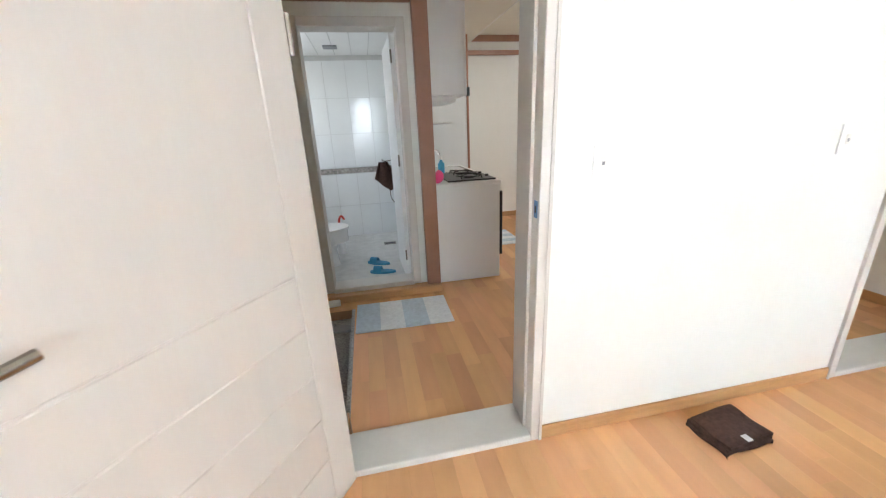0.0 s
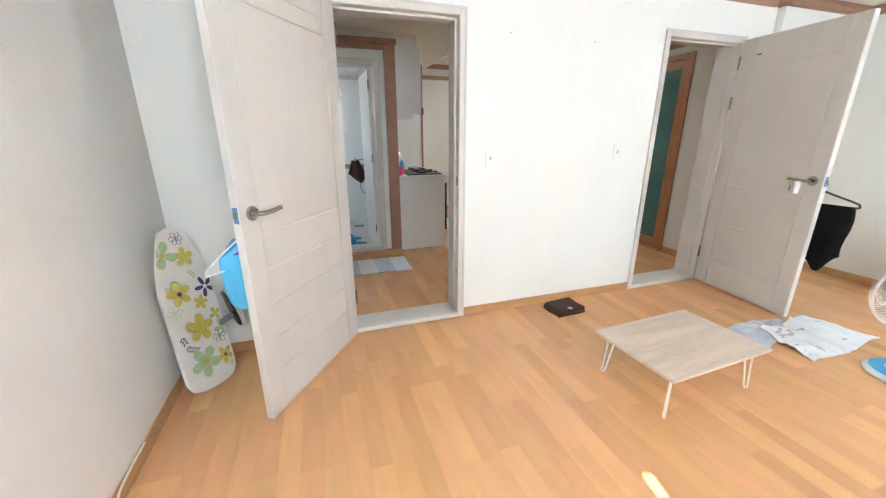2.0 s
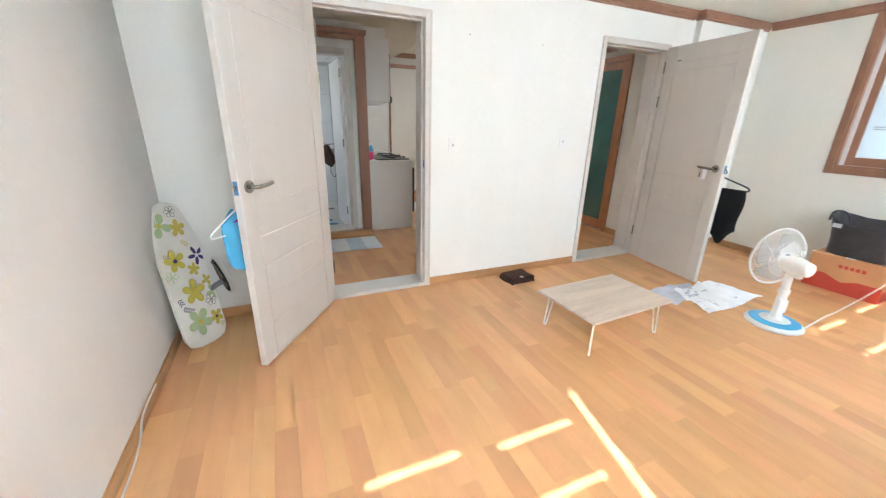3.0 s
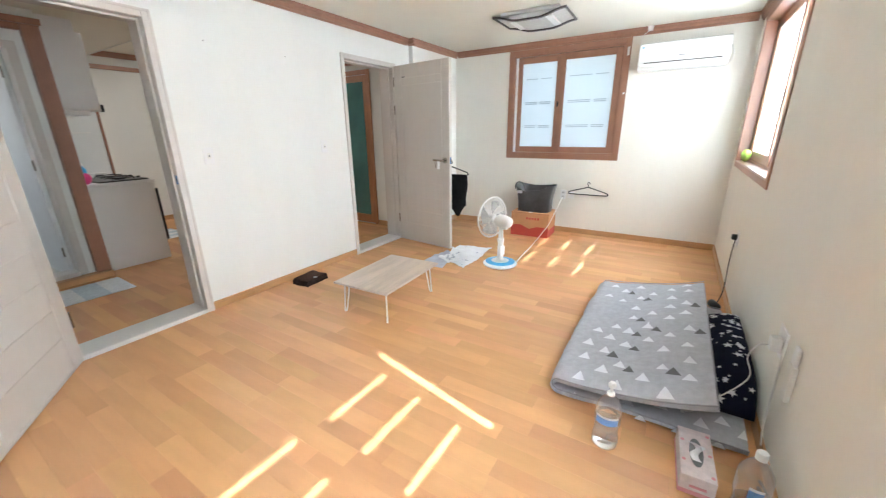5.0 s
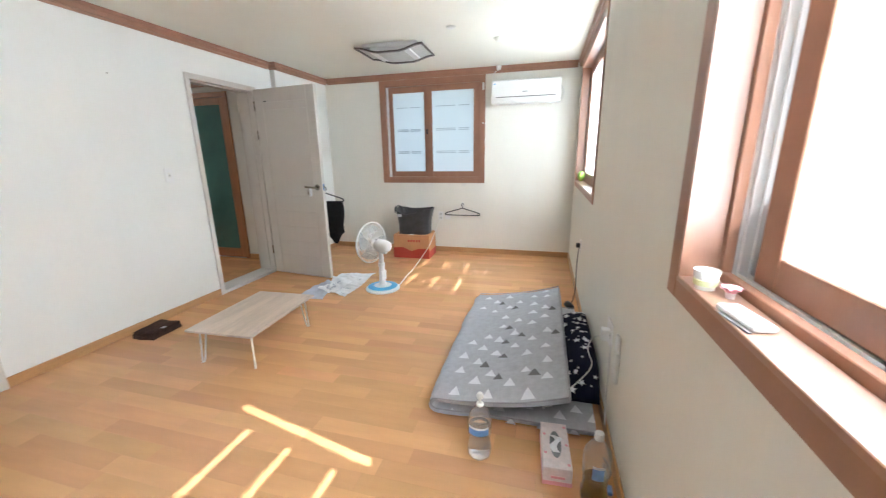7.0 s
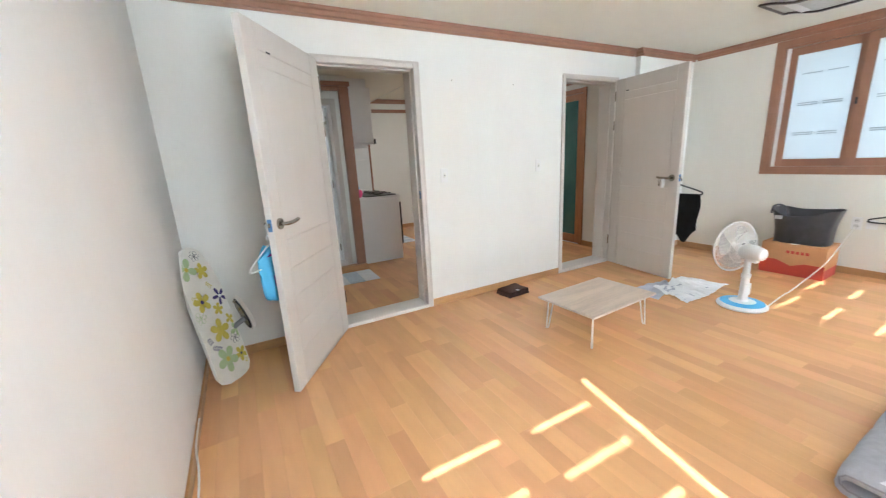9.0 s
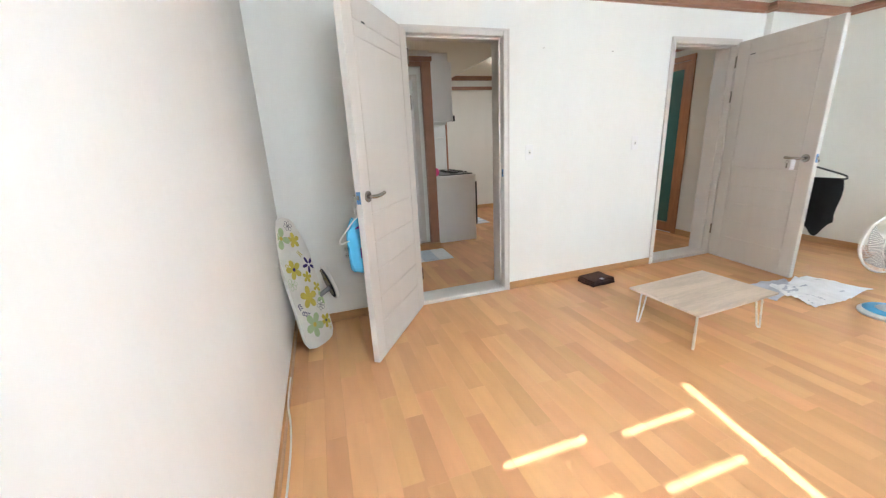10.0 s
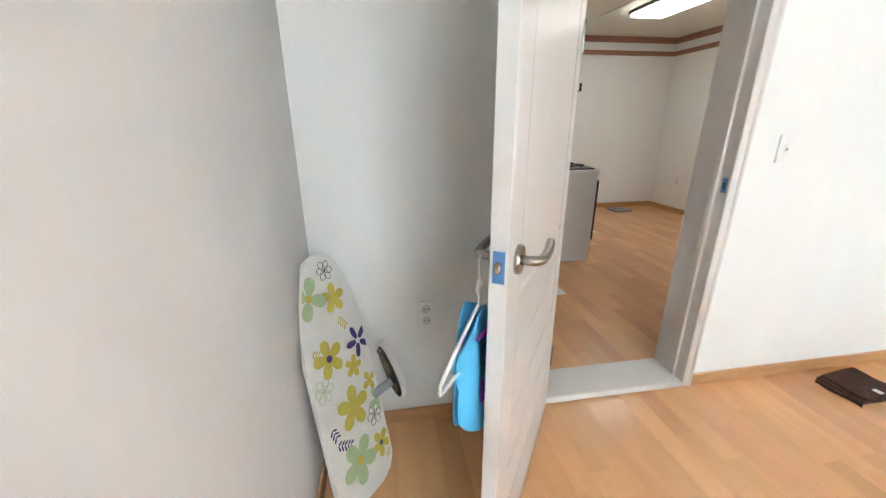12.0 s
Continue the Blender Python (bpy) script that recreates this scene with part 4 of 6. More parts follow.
# ---------------------------------------------------------------- hangers
def hanger(name, label, m, material, half=0.21, drop=0.10, r=0.005):
    root = thing(name, label, "clothes hanger", m)
    part("frame", tube(smooth_path([(0, 0, -0.045), (-0.05, 0, -0.06), (-half + 0.02, 0, -0.045 - drop + 0.012), (-half, 0, -0.045 - drop - 0.006), (-half + 0.02, 0, -0.045 - drop - 0.02), (0, 0, -0.045 - drop - 0.022),
                                    (half - 0.02, 0, -0.045 - drop - 0.02), (half, 0, -0.045 - drop - 0.006), (half - 0.02, 0, -0.045 - drop + 0.012), (0.05, 0, -0.06)], 5, True), r, 8, closed=True), material, root, smooth=True)
    part("hook", tube(smooth_path([(0, 0, -0.048), (0, 0, -0.02), (0.012, 0, -0.008), (0.014, 0, 0.006), (0, 0, 0.018), (-0.014, 0, 0.008), (-0.016, 0, -0.004)], 6), r * 0.7, 8), material, root, smooth=True)
    return root


hanger("clothes_hanger", "empty black plastic hanger on the wall hook", pose(EX - 0.022, -2.01, 0.665, 0, 0, 90), BLACK, 0.235, 0.075, 0.007)
hk = thing("wall_hook", "small clear adhesive hook on the wall", "hook", pose(EX, -2.01, 0.668))
part("peg", tube(smooth_path([(-0.001, 0, 0.02), (-0.012, 0, 0.004), (-0.028, 0, 0.0), (-0.036, 0, 0.012)], 5), 0.003, 8), WHITE, hk, smooth=True)
part("pad", boxes((-0.004, -0.012, -0.012, -0.0005, 0.012, 0.03), bevel=0.001), WHITE, hk)
hk2 = thing("wall_hook", "clear plastic hooks under the window casing", "hook", pose(EX, -2.02, 0.93))
part("pad", boxes((-0.006, -0.028, -0.012, -0.0005, 0.028, 0.03), bevel=0.001), IVORY, hk2)
part("peg", tube(smooth_path([(-0.002, 0.015, 0.01), (-0.02, 0.015, -0.02), (-0.03, 0.015, -0.01)], 5), 0.004, 8), IVORY, hk2, smooth=True)


SOCKET = mat("socket_insert", (0.64, 0.64, 0.62), 0.4, spread=0.03)


def outlet(name, label, m, w, h, holes, group=""):
    root = thing(name, label, "socket", m, group)
    part("plate", boxes((-w / 2, -0.009, -h / 2, w / 2, -0.0005, h / 2), bevel=0.003, seg=2), WHITE, root)
    for x, z in holes:
        part("insert", lathe([(0, 0), (0.019, 0), (0.020, 0.0015), (0.017, 0.002), (0.0165, 0.0006), (0, 0.0006)], 24, m=Matrix.Translation((x, -0.009, z)) @ pose(0, 0, 0, 90)), SOCKET, root, smooth=True)
        for dx in (-0.008, 0.008):
            part("pin_hole", lathe([(0, 0), (0.003, 0), (0.003, 0.001), (0, 0.001)], 10, m=Matrix.Translation((x + dx, -0.0095, z)) @ pose(0, 0, 0, 90)), BLACK, root)
    return root


outlet("wall_socket", "white double wall socket near the corner", pose(-1.342, 0, 0.535), 0.072, 0.12, ((0, 0.026), (0, -0.026)))
outlet("wall_socket", "white double socket with plugged fan cord", pose(EX, -1.70, 0.503, 0, 0, -90), 0.072, 0.12, ((0, 0.026), (0, -0.026)))
outlet("wall_socket", "white single blank socket plate", pose(EX, -1.80, 0.50, 0, 0, -90), 0.075, 0.085, ())
outlet("wall_socket", "white socket with a black plug", pose(2.28, SY, 0.50, 0, 0, 180), 0.072, 0.12, ((0, 0.026), (0, -0.026)))
outlet("wall_socket", "white socket with charger plugged in", pose(0.62, SY, 0.47, 0, 0, 180), 0.12, 0.12, ((0.03, 0.0),))
outlet("wall_socket", "white kitchen wall socket", pose(KE, 3.5, 0.45, 0, 0, -90), 0.072, 0.12, ((0, 0.026), (0, -0.026)))


def switch(label, m, w=0.072, h=0.118):
    root = thing("light_switch", label, "light switch", m)
    part("plate", boxes((-w / 2, -0.0055, -h / 2, w / 2, -0.0005, h / 2), bevel=0.002, seg=2), WHITE, root)
    part("rocker", boxes((-0.010, -0.009, -0.02, 0.014, -0.0055, 0.02), bevel=0.002), IVORY, root)
    part("indicator", boxes((-0.004, -0.0100, -0.009, 0.006, -0.0091, 0.003)), GREY, root)
    return root


switch("flush white light switch between the doors", pose(0.19, 0, 1.171))
switch("white light switch beside the hall doorway", pose(1.268, 0, 1.195))

for x, z in ((0.30, 1.94), (0.95, 1.93)):
    nail = thing("wall_nail", "small nail in the papered wall", "nail", pose(x, 0, z))
    part("shank", lathe([(0, 0), (0.0015, 0), (0.0015, 0.012), (0, 0.012)], 8, m=pose(0, 0, 0, 90)), STEEL, nail)
    part("head", lathe([(0, 0.012), (0.004, 0.012), (0.004, 0.014), (0, 0.014)], 10, m=pose(0, 0, 0, 90)), STEEL, nail)

# ---------------------------------------------------------------- folded futon and pillow
fut = thing("folded_futon", "grey quilted futon with white triangles, folded on the floor", "futon")
FX0, FX1 = 0.41, 1.90


def fut_profile(s):
    """The fold seen from its end: (y, z) of the padding's middle, s from the wall along the floor to the fold and back on top."""
    lower, fold = 0.80, 0.10
    if s < lower:
        return (-3.385 + s, 0.032)
    if s < lower + fold:
        a = (s - lower) / fold * math.pi
        return (-2.585 + 0.034 * math.sin(a), 0.065 - 0.033 * math.cos(a))
    d = s - lower - fold
    return (-2.585 - d, 0.098 + 0.055 * (d / 0.62) ** 1.2 + 0.075 * (d / 0.62) ** 2.2)


S_END = 0.90 + 0.64


def fut_top(u, v):
    """Outer face of the fold: u along x, v along the profile."""
    s = 0.02 + v * (S_END - 0.02)
    y, z = fut_profile(s)
    y2, z2 = fut_profile(min(s + 0.004, S_END + 0.004))
    t = Vector((y2 - y, z2 - z)).normalized()
    n = Vector((t.y, -t.x))
    puff = 0.026 * min(1.0, 12 * min(u, 1 - u) + 0.35) * min(1.0, 9 * (1 - v) + 0.4)
    x = FX0 + (FX1 - FX0) * u + (-0.03 * v if u < 0.5 else 0) + 0.012 * math.sin(5 * v)
    w = 0.015 * crumple(x, s, 4.0) + 0.005 * crumple(x, s, 15)
    return Vector((x, y + n.x * (puff + w), max(z + n.y * (puff + w), 0.004)))


def fut_in(u, v):
    s = 0.02 + v * (S_END - 0.02)
    y, z = fut_profile(s)
    y2, z2 = fut_profile(min(s + 0.004, S_END + 0.004))
    t = Vector((y2 - y, z2 - z)).normalized()
    n = Vector((t.y, -t.x))
    puff = -(0.024 + 0.034 * max(0.0, (s - 0.95) / 0.6)) * min(1.0, 12 * min(u, 1 - u) + 0.35)
    x = FX0 + (FX1 - FX0) * u + (-0.03 * v if u < 0.5 else 0) + 0.012 * math.sin(5 * v)
    return Vector((x, y + n.x * puff, z + n.y * puff))


bm = bmesh.new()
NU, NV = 44, 90
go = [[bm.verts.new(fut_top(i / NU, j / NV)) for j in range(NV + 1)] for i in range(NU + 1)]
gi = [[bm.verts.new(fut_in(i / NU, j / NV)) for j in range(NV + 1)] for i in range(NU + 1)]
for i in range(NU):
    for j in range(NV):
        bm.faces.new((go[i][j], go[i + 1][j], go[i + 1][j + 1], go[i][j + 1]))
        bm.faces.new((gi[i][j], gi[i][j + 1], gi[i + 1][j + 1], gi[i + 1][j]))
    bm.faces.new((go[i][0], gi[i][0], gi[i + 1][0], go[i + 1][0]))
    bm.faces.new((go[i][NV], go[i + 1][NV], gi[i + 1][NV], gi[i][NV]))
for j in range(NV):
    bm.faces.new((go[0][j], go[0][j + 1], gi[0][j + 1], gi[0][j]))
    bm.faces.new((go[NU][j], gi[NU][j], gi[NU][j + 1], go[NU][j + 1]))
part("quilt", bm, QUILT, fut, smooth=True)
for u in (0.0, 1.0):
    part("piping", tube([(fut_top(u, j / 60) + fut_in(u, j / 60)) / 2 + Vector((-0.004 if u == 0 else 0.004, 0, 0.016)) for j in range(61)], 0.0035, 6), QUILT_EDGE, fut, "dark piped seam", smooth=True)
part("piping", tube([(fut_top(i / 40, 1) + fut_in(i / 40, 1)) / 2 for i in range(41)], 0.004, 6), QUILT_EDGE, fut, "dark piped seam", smooth=True)


def on_futon(u, v, pts, lift=0.0015):
    """Places printed outline points (metres along x and along the profile) round (u, v)."""
    return [fut_top(min(max(u + px / (FX1 - FX0), 0.0), 1.0), min(max(v + py / S_END, 0.0), 1.0)) + Vector((0, -0.0003, lift)) for px, py in pts]


rnd = random.Random(11)


def tri_patch(bm, u, v, size):
    rows = 5
    grid = []
    for r in range(rows + 1):
        f = r / rows
        pts = [(size * 0.5 - size * f, (k / max(r, 1) - 0.5) * size * 0.95 * f) for k in range(r + 1)]
        grid.append([bm.verts.new(p) for p in on_futon(u, v, pts)])
    for r in range(rows):
        for k in range(r + 1):
            bm.faces.new((grid[r][k], grid[r + 1][k], grid[r + 1][k + 1]))
            if k < r:
                bm.faces.new((grid[r][k], grid[r + 1][k + 1], grid[r][k + 1]))


count = 0
for row in range(6):
    v = 0.628 + row * 0.062
    for col in range(8):
        u = 0.05 + col * 0.122 + (0.061 if row % 2 else 0) + rnd.uniform(-0.018, 0.018)
        if u > 0.96 or rnd.random() < 0.12:
            continue
        bm = bmesh.new()
        vv = v + rnd.uniform(-0.008, 0.008)
        tri_patch(bm, u, vv, rnd.uniform(0.058, 0.075))
        part("printed_triangle", bm, PRINT_WHITE, fut)
        if rnd.random() < 0.3:
            bm = bmesh.new()
            tri_patch(bm, u - 0.022, vv + 0.030, rnd.uniform(0.055, 0.07))
            part("printed_triangle", bm, PRINT_GREY, fut)
for col in range(5):
    bm = bmesh.new()
    s_f = 0.12 + 0.15 * col
    y = -3.385 + s_f
    a = 0.026
    vs = [bm.verts.new(p) for p in ((FX0 - 0.0015, y - a, 0.018), (FX0 - 0.0015, y + a, 0.018), (FX0 - 0.0012, y, 0.052))]
    bm.faces.new(vs)
    lo = [bm.verts.new(x.co + Vector((0.0008, 0, 0))) for x in vs]
    bm.faces.new(lo[::-1])
    part("printed_triangle", bm, PRINT_WHITE, fut)

for k, (px, py) in enumerate(((0.50, -3.36), (0.49, -3.20), (0.52, -3.04), (0.48, -2.90), (0.49, -2.75), (0.55, -3.28))):
    bm = bmesh.new()
    vs = []
    for dx, dy in ((0.030, 0.0), (-0.030, -0.030), (-0.030, 0.030)):
        uu, vv = (px + dx - FX0) / (FX1 - FX0), (py + dy + 3.385 - 0.02) / (S_END - 0.02)
        q = fut_in(min(max(uu, 0.0), 1.0), min(max(vv, 0.0), 1.0))
        vs.append(bm.verts.new((q.x, q.y, q.z + 0.002)))
    bm.faces.new(vs)
    bm.faces.new([bm.verts.new(w_.co - Vector((0, 0, 0.0012))) for w_ in reversed(vs)])
    part("printed_triangle", bm, PRINT_WHITE, fut)

pil = thing("long_pillow", "navy pillow with white stars between futon and wall", "pillow")


def pillow_top(u, v):
    x = 0.60 + 1.0 * u
    y = -3.205 - 0.195 * v
    fat = (1 - abs(2 * u - 1) ** 5) * (0.25 + 0.75 * math.sin(math.pi * min(max(v, 0.0), 1.0)) ** 0.7)
    end = (1 - abs(2 * u - 1) ** 7)
    return Vector((x, y, 0.078 + (0.045 + 0.07 * v + 0.058 * fat) * (0.12 + 0.88 * end) + 0.005 * crumple(x, y, 12)))


bm = bmesh.new()
gt = [[bm.verts.new(pillow_top(i / 40, j / 12)) for j in range(13)] for i in range(41)]
gb = [[bm.verts.new((x.co.x, x.co.y, 0.066)) for x in r] for r in gt]
for i in range(40):
    for j in range(12):
        bm.faces.new((gt[i][j], gt[i + 1][j], gt[i + 1][j + 1], gt[i][j + 1]))
        bm.faces.new((gb[i][j], gb[i][j + 1], gb[i + 1][j + 1], gb[i + 1][j]))
    bm.faces.new((gt[i][0], gb[i][0], gb[i + 1][0], gt[i + 1][0]))
    bm.faces.new((gt[i][12], gt[i + 1][12], gb[i + 1][12], gb[i][12]))
for j in range(12):
    bm.faces.new((gt[0][j], gt[0][j + 1], gb[0][j + 1], gb[0][j]))
    bm.faces.new((gt[40][j], gb[40][j], gb[40][j + 1], gt[40][j + 1]))
part("cover", bm, NAVY, pil, smooth=True)
for i in range(64):
    u, v, r = rnd.uniform(0.02, 0.98), rnd.uniform(0.06, 0.94), rnd.choice((0.006, 0.008, 0.011, 0.015, 0.020, 0.025))
    c = pillow_top(u, v)
    nn = (pillow_top(u + 0.01, v) - c).cross(pillow_top(u, v - 0.01) - c)
    nn = -nn.normalized() if nn.z < 0 else nn.normalized()
    m = Matrix.Translation(c + nn * 0.0022) @ nn.to_track_quat("Z", "Y").to_matrix().to_4x4() @ pose(0, 0, 0, 0, 0, rnd.uniform(0, 72))
    star = [((r if k % 2 == 0 else r * 0.42) * math.cos(k * math.pi / 5), (r if k % 2 == 0 else r * 0.42) * math.sin(k * math.pi / 5)) for k in range(10)]
    part("printed_star", slab(star, -0.001, 0.0006, m=m), PRINT_WHITE, pil)

# ---------------------------------------------------------------- bottles, tissue box, chargers


def bottle(label, x, y, r, h, liquid, level, cap, spin=0, span=(2.3, 4.1, 0.50, 0.61)):
    root = thing("plastic_bottle", label, "bottle", pose(x, y, 0, 0, 0, spin))
    outer = [(0, 0.006), (r * 0.55, 0.002), (r * 0.80, 0.0), (r * 0.96, 0.010), (r, 0.024), (r, 0.050), (r * 0.955, 0.058), (r * 0.90, 0.075), (r * 0.90, h * 0.40), (r * 0.96, h * 0.43), (r, h * 0.46)]
    outer += [(r, h * 0.68), (r * 0.93, h * 0.76), (r * 0.62, h * 0.86), (r * 0.32, h * 0.92), (r * 0.30, h * 0.955)]
    part("shell", lathe(outer, 32), PET, root, smooth=True)
    inner = [(0, 0.009)] + [(x * 0.955, z + 0.003) for x, z in outer[1:] if z < level - 0.006]
    inner += [(inner[-1][0], level), (0, level)]
    part("water" if liquid is WATER else "tea", lathe(inner, 32), liquid, root, smooth=True)
    ri = r + 0.0012

    def wrap(u0, u1, z0, z1):
        return sheet(lambda u, v: (ri * math.cos(u0 + (u1 - u0) * u), ri * math.sin(u0 + (u1 - u0) * u), z0 + (z1 - z0) * v), 16, 2, 0.0006)
    part("label", wrap(span[0], span[1], h * span[2], h * span[3]), LABEL_BLUE, root, "blue and white paper label", smooth=True)
    part("label_band", wrap(span[0], span[1], h * (span[3] + 0.002), h * (span[3] + 0.035)), PRINT_WHITE, root, smooth=True)
    for k in range(6):
        a = k * math.pi / 3
        part("base_lobe", tube([(r * f * math.cos(a), r * f * math.sin(a), z) for f, z in ((0.55, 0.004), (0.86, 0.006), (1.0, 0.022), (1.006, 0.046))], 0.0028, 6), PET, root, smooth=True)
    part("cap", lathe(cap, 24), WHITE, root, "white plastic cap", smooth=True)
    return root


h1 = 0.272
bottle("clear water bottle with blue label, two thirds full", 0.203, -2.842, 0.053, h1, WATER, 0.155,
       [(0, h1 * 0.94), (0.016, h1 * 0.94), (0.016, h1 * 0.98), (0.006, h1), (0.006, h1 + 0.018), (0.014, h1 + 0.022), (0.016, h1 + 0.034), (0.010, h1 + 0.046), (0, h1 + 0.048)])
h2 = 0.305
bottle("clear bottle holding a little brown tea", 0.080, -3.314, 0.051, h2, TEA, 0.105,
       [(0, h2 * 0.94), (0.017, h2 * 0.94), (0.017, h2 * 1.02), (0.015, h2 * 1.03), (0, h2 * 1.03)], span=(2.75, 3.55, 0.47, 0.63))

tis = thing("tissue_box", "pink and white tissue box with opened slot", "tissue box", pose(0.248, -3.172, 0, 0, 0, 3))
part("carton", boxes((-0.135, -0.058, 0.0, 0.135, 0.058, 0.085), bevel=0.002), PINK_LIGHT, tis)
part("pink_base", boxes((-0.1362, -0.0592, 0.001, 0.1362, 0.0592, 0.02)), PINK, tis, "deep pink lower border")
part("mouth", slab(disc(0.03, 24, 2.6, 0.8), 0.0852, 0.0860), GREY, tis, "dark oval opening")
part("tissue", sheet(lambda u, v: ((u - 0.5) * 0.10, (v - 0.5) * 0.03 + 0.012 * math.sin(8 * u), 0.088 + 0.02 * math.sin(math.pi * u) * (0.6 + 0.6 * math.sin(5 * v + 3 * u) ** 2)), 14, 8, 0.0015), CLOTH_WHITE, tis, "white tissue pulled up", smooth=True)
part("print_mark", boxes((-0.1373, -0.03, 0.036, -0.1354, 0.025, 0.046)), PINK, tis)
for i in range(5):
    part("print_mark", slab(disc(0.007, 10), 0.0852, 0.0858, m=Matrix.Translation((-0.11 + 0.055 * i, 0.045 if i % 2 else -0.046, 0))), PINK, tis)

ch = thing("phone_charger", "white charger plugged into the wall socket", "charger", pose(0.59, SY, 0.47))
part("plug_block", boxes((-0.022, 0.012, -0.028, 0.022, 0.05, 0.03), bevel=0.005, seg=2), WHITE, ch)
part("cable", tube(smooth_path([(0, 0.05, -0.01), (-0.01, 0.085, -0.02), (0.02, 0.10, -0.10), (0.05, 0.07, -0.20), (0.0, 0.11, -0.245), (-0.08, 0.20, -0.30), (-0.12, 0.26, -0.352), (-0.13, 0.30, -0.362)], 8), 0.0028, 8), CABLE, ch, smooth=True)
part("usb_tip", boxes((-0.145, 0.295, -0.365, -0.115, 0.307, -0.357), bevel=0.001), WHITE, ch)
rmt = thing("remote_control", "white remote control in a wall holder", "remote", pose(0.40, SY, 0.46))
part("holder", boxes((-0.03, 0.0005, -0.12, 0.03, 0.018, 0.03), bevel=0.003), IVORY, rmt)
part("remote", boxes((-0.024, 0.004, -0.06, 0.024, 0.016, 0.10), bevel=0.004), WHITE, rmt)
wc = smooth_path([(0.545, SY + 0.01, 0.44), (0.54, SY + 0.008, 0.30), (0.53, SY + 0.008, 0.12), (0.44, SY + 0.02, 0.075)], 8)
tagged(part("wall_cable", tube(wc, 0.0035, 8), CABLE, smooth=True), "thin white cable down the wall", "cable")
ad = thing("power_adapter", "black power adapter at the end of the futon", "adapter", pose(1.995, -3.33, 0))
part("brick", lathe([(0, -0.055), (0.022, -0.052), (0.03, -0.04), (0.03, 0.04), (0.022, 0.052), (0, 0.055)], 20, m=Matrix.Translation((0, 0, 0.031)) @ pose(0, 0, 0, 0, 90, 20)), BLACK, ad, smooth=True)
part("lead", tube(smooth_path([(0.05, -0.01, 0.03), (0.10, -0.03, 0.03), (0.16, -0.055, 0.12), (0.24, -0.06, 0.33), (0.28, -0.07, 0.47), (0.285, -0.08, 0.51)], 8), 0.004, 8), BLACK, ad, smooth=True)
part("plug", boxes((0.265, -0.081, 0.49, 0.305, -0.045, 0.53), bevel=0.006), BLACK, ad)
loop = thing("device_cable", "loose thin cable and small grey device behind the futon", "cable", pose(1.97, -3.10, 0))
part("coil", tube(smooth_path([(0.0, -0.18, 0.008), (-0.02, 0.0, 0.010), (0.03, 0.12, 0.012), (0.10, 0.08, 0.03), (0.06, -0.03, 0.04), (0.0, -0.1, 0.012)], 8), 0.0035, 8), GREY, loop, smooth=True)
part("device", boxes((0.02, -0.10, 0.0, 0.07, -0.02, 0.075), bevel=0.006), IVORY, loop)
nb = thing("charging_cable", "dark cable bundle with blue tip by the baseboard", "cable", pose(0.16, -3.385, 0))
part("cord", tube(smooth_path([(0.08, 0.0, 0.02), (0.05, 0.02, 0.06), (0.02, 0.01, 0.035), (-0.02, 0.03, 0.02), (0.0, 0.0, 0.07), (0.06, 0.02, 0.085)], 8), 0.005, 8), GREY, nb, smooth=True)
part("tip", boxes((-0.05, -0.006, 0.003, -0.01, 0.014, 0.022), bevel=0.003), LABEL_BLUE, nb)
sy_ = thing("glue_stick", "small yellow and white tube on the floor", "tube", pose(0.045, -3.395, 0))
part("tube", lathe([(0, 0), (0.008, 0), (0.009, 0.03), (0, 0.031)], 14), IVORY, sy_, smooth=True)
part("cap", lathe([(0, 0.031), (0.009, 0.031), (0.006, 0.05), (0, 0.052)], 14), YELLOW, sy_, smooth=True)
tagged(part("west_cable", tube(smooth_path([(WX + 0.016, -0.78, 0.074), (WX + 0.018, -1.0, 0.070), (WX + 0.03, -1.12, 0.03), (WX + 0.035, -1.3, 0.006), (WX + 0.03, -1.7, 0.006), (WX + 0.02, -2.6, 0.006), (WX + 0.02, -3.35, 0.006)], 8), 0.0045, 8), CABLE, smooth=True), "white cable lying along the baseboard", "cable")

# ---------------------------------------------------------------- window-sill things
SZ = WZ[0] + 0.0045
# cup band and flower centre paled: strong sill light put into their colours
YELLOW_OVERLIT = mat("overlit_yellow_print", (0.72, 0.74, 0.42), 0.5, spread=0.04)
cup = thing("paper_cup", "small cream and yellow cup on the window sill", "cup", pose(-0.262, SY - 0.016, SZ))
part("cup_body", lathe([(0, 0), (0.019, 0), (0.027, 0.045), (0.0265, 0.046), (0.024, 0.044), (0.017, 0.003), (0, 0.003)], 24), IVORY, cup, smooth=True)
part("yellow_band", lathe([(0.0215, 0.010), (0.0235, 0.011), (0.0255, 0.024), (0.024, 0.025)], 24), YELLOW_OVERLIT, cup)
fl = thing("fabric_flower", "small pink artificial flower on the window sill", "flower", pose(-0.315, SY - 0.045, SZ))
for k in range(7):
    part("petal", sheet(lambda u, v, k=k: pose(0, 0, 0.004, 0, 0, k * 51) @ Vector((0.004 + 0.018 * u, (v - 0.5) * 0.016 * math.sin(math.pi * (0.15 + 0.8 * u)), 0.004 + 0.018 * math.sin(2.2 * u))), 5, 4, 0.0012), PINK, fl, smooth=True)
part("centre", lathe([(0, 0.0), (0.008, 0.0), (0.009, 0.012), (0.005, 0.018), (0, 0.019)], 12), PINK_LIGHT, fl, smooth=True)
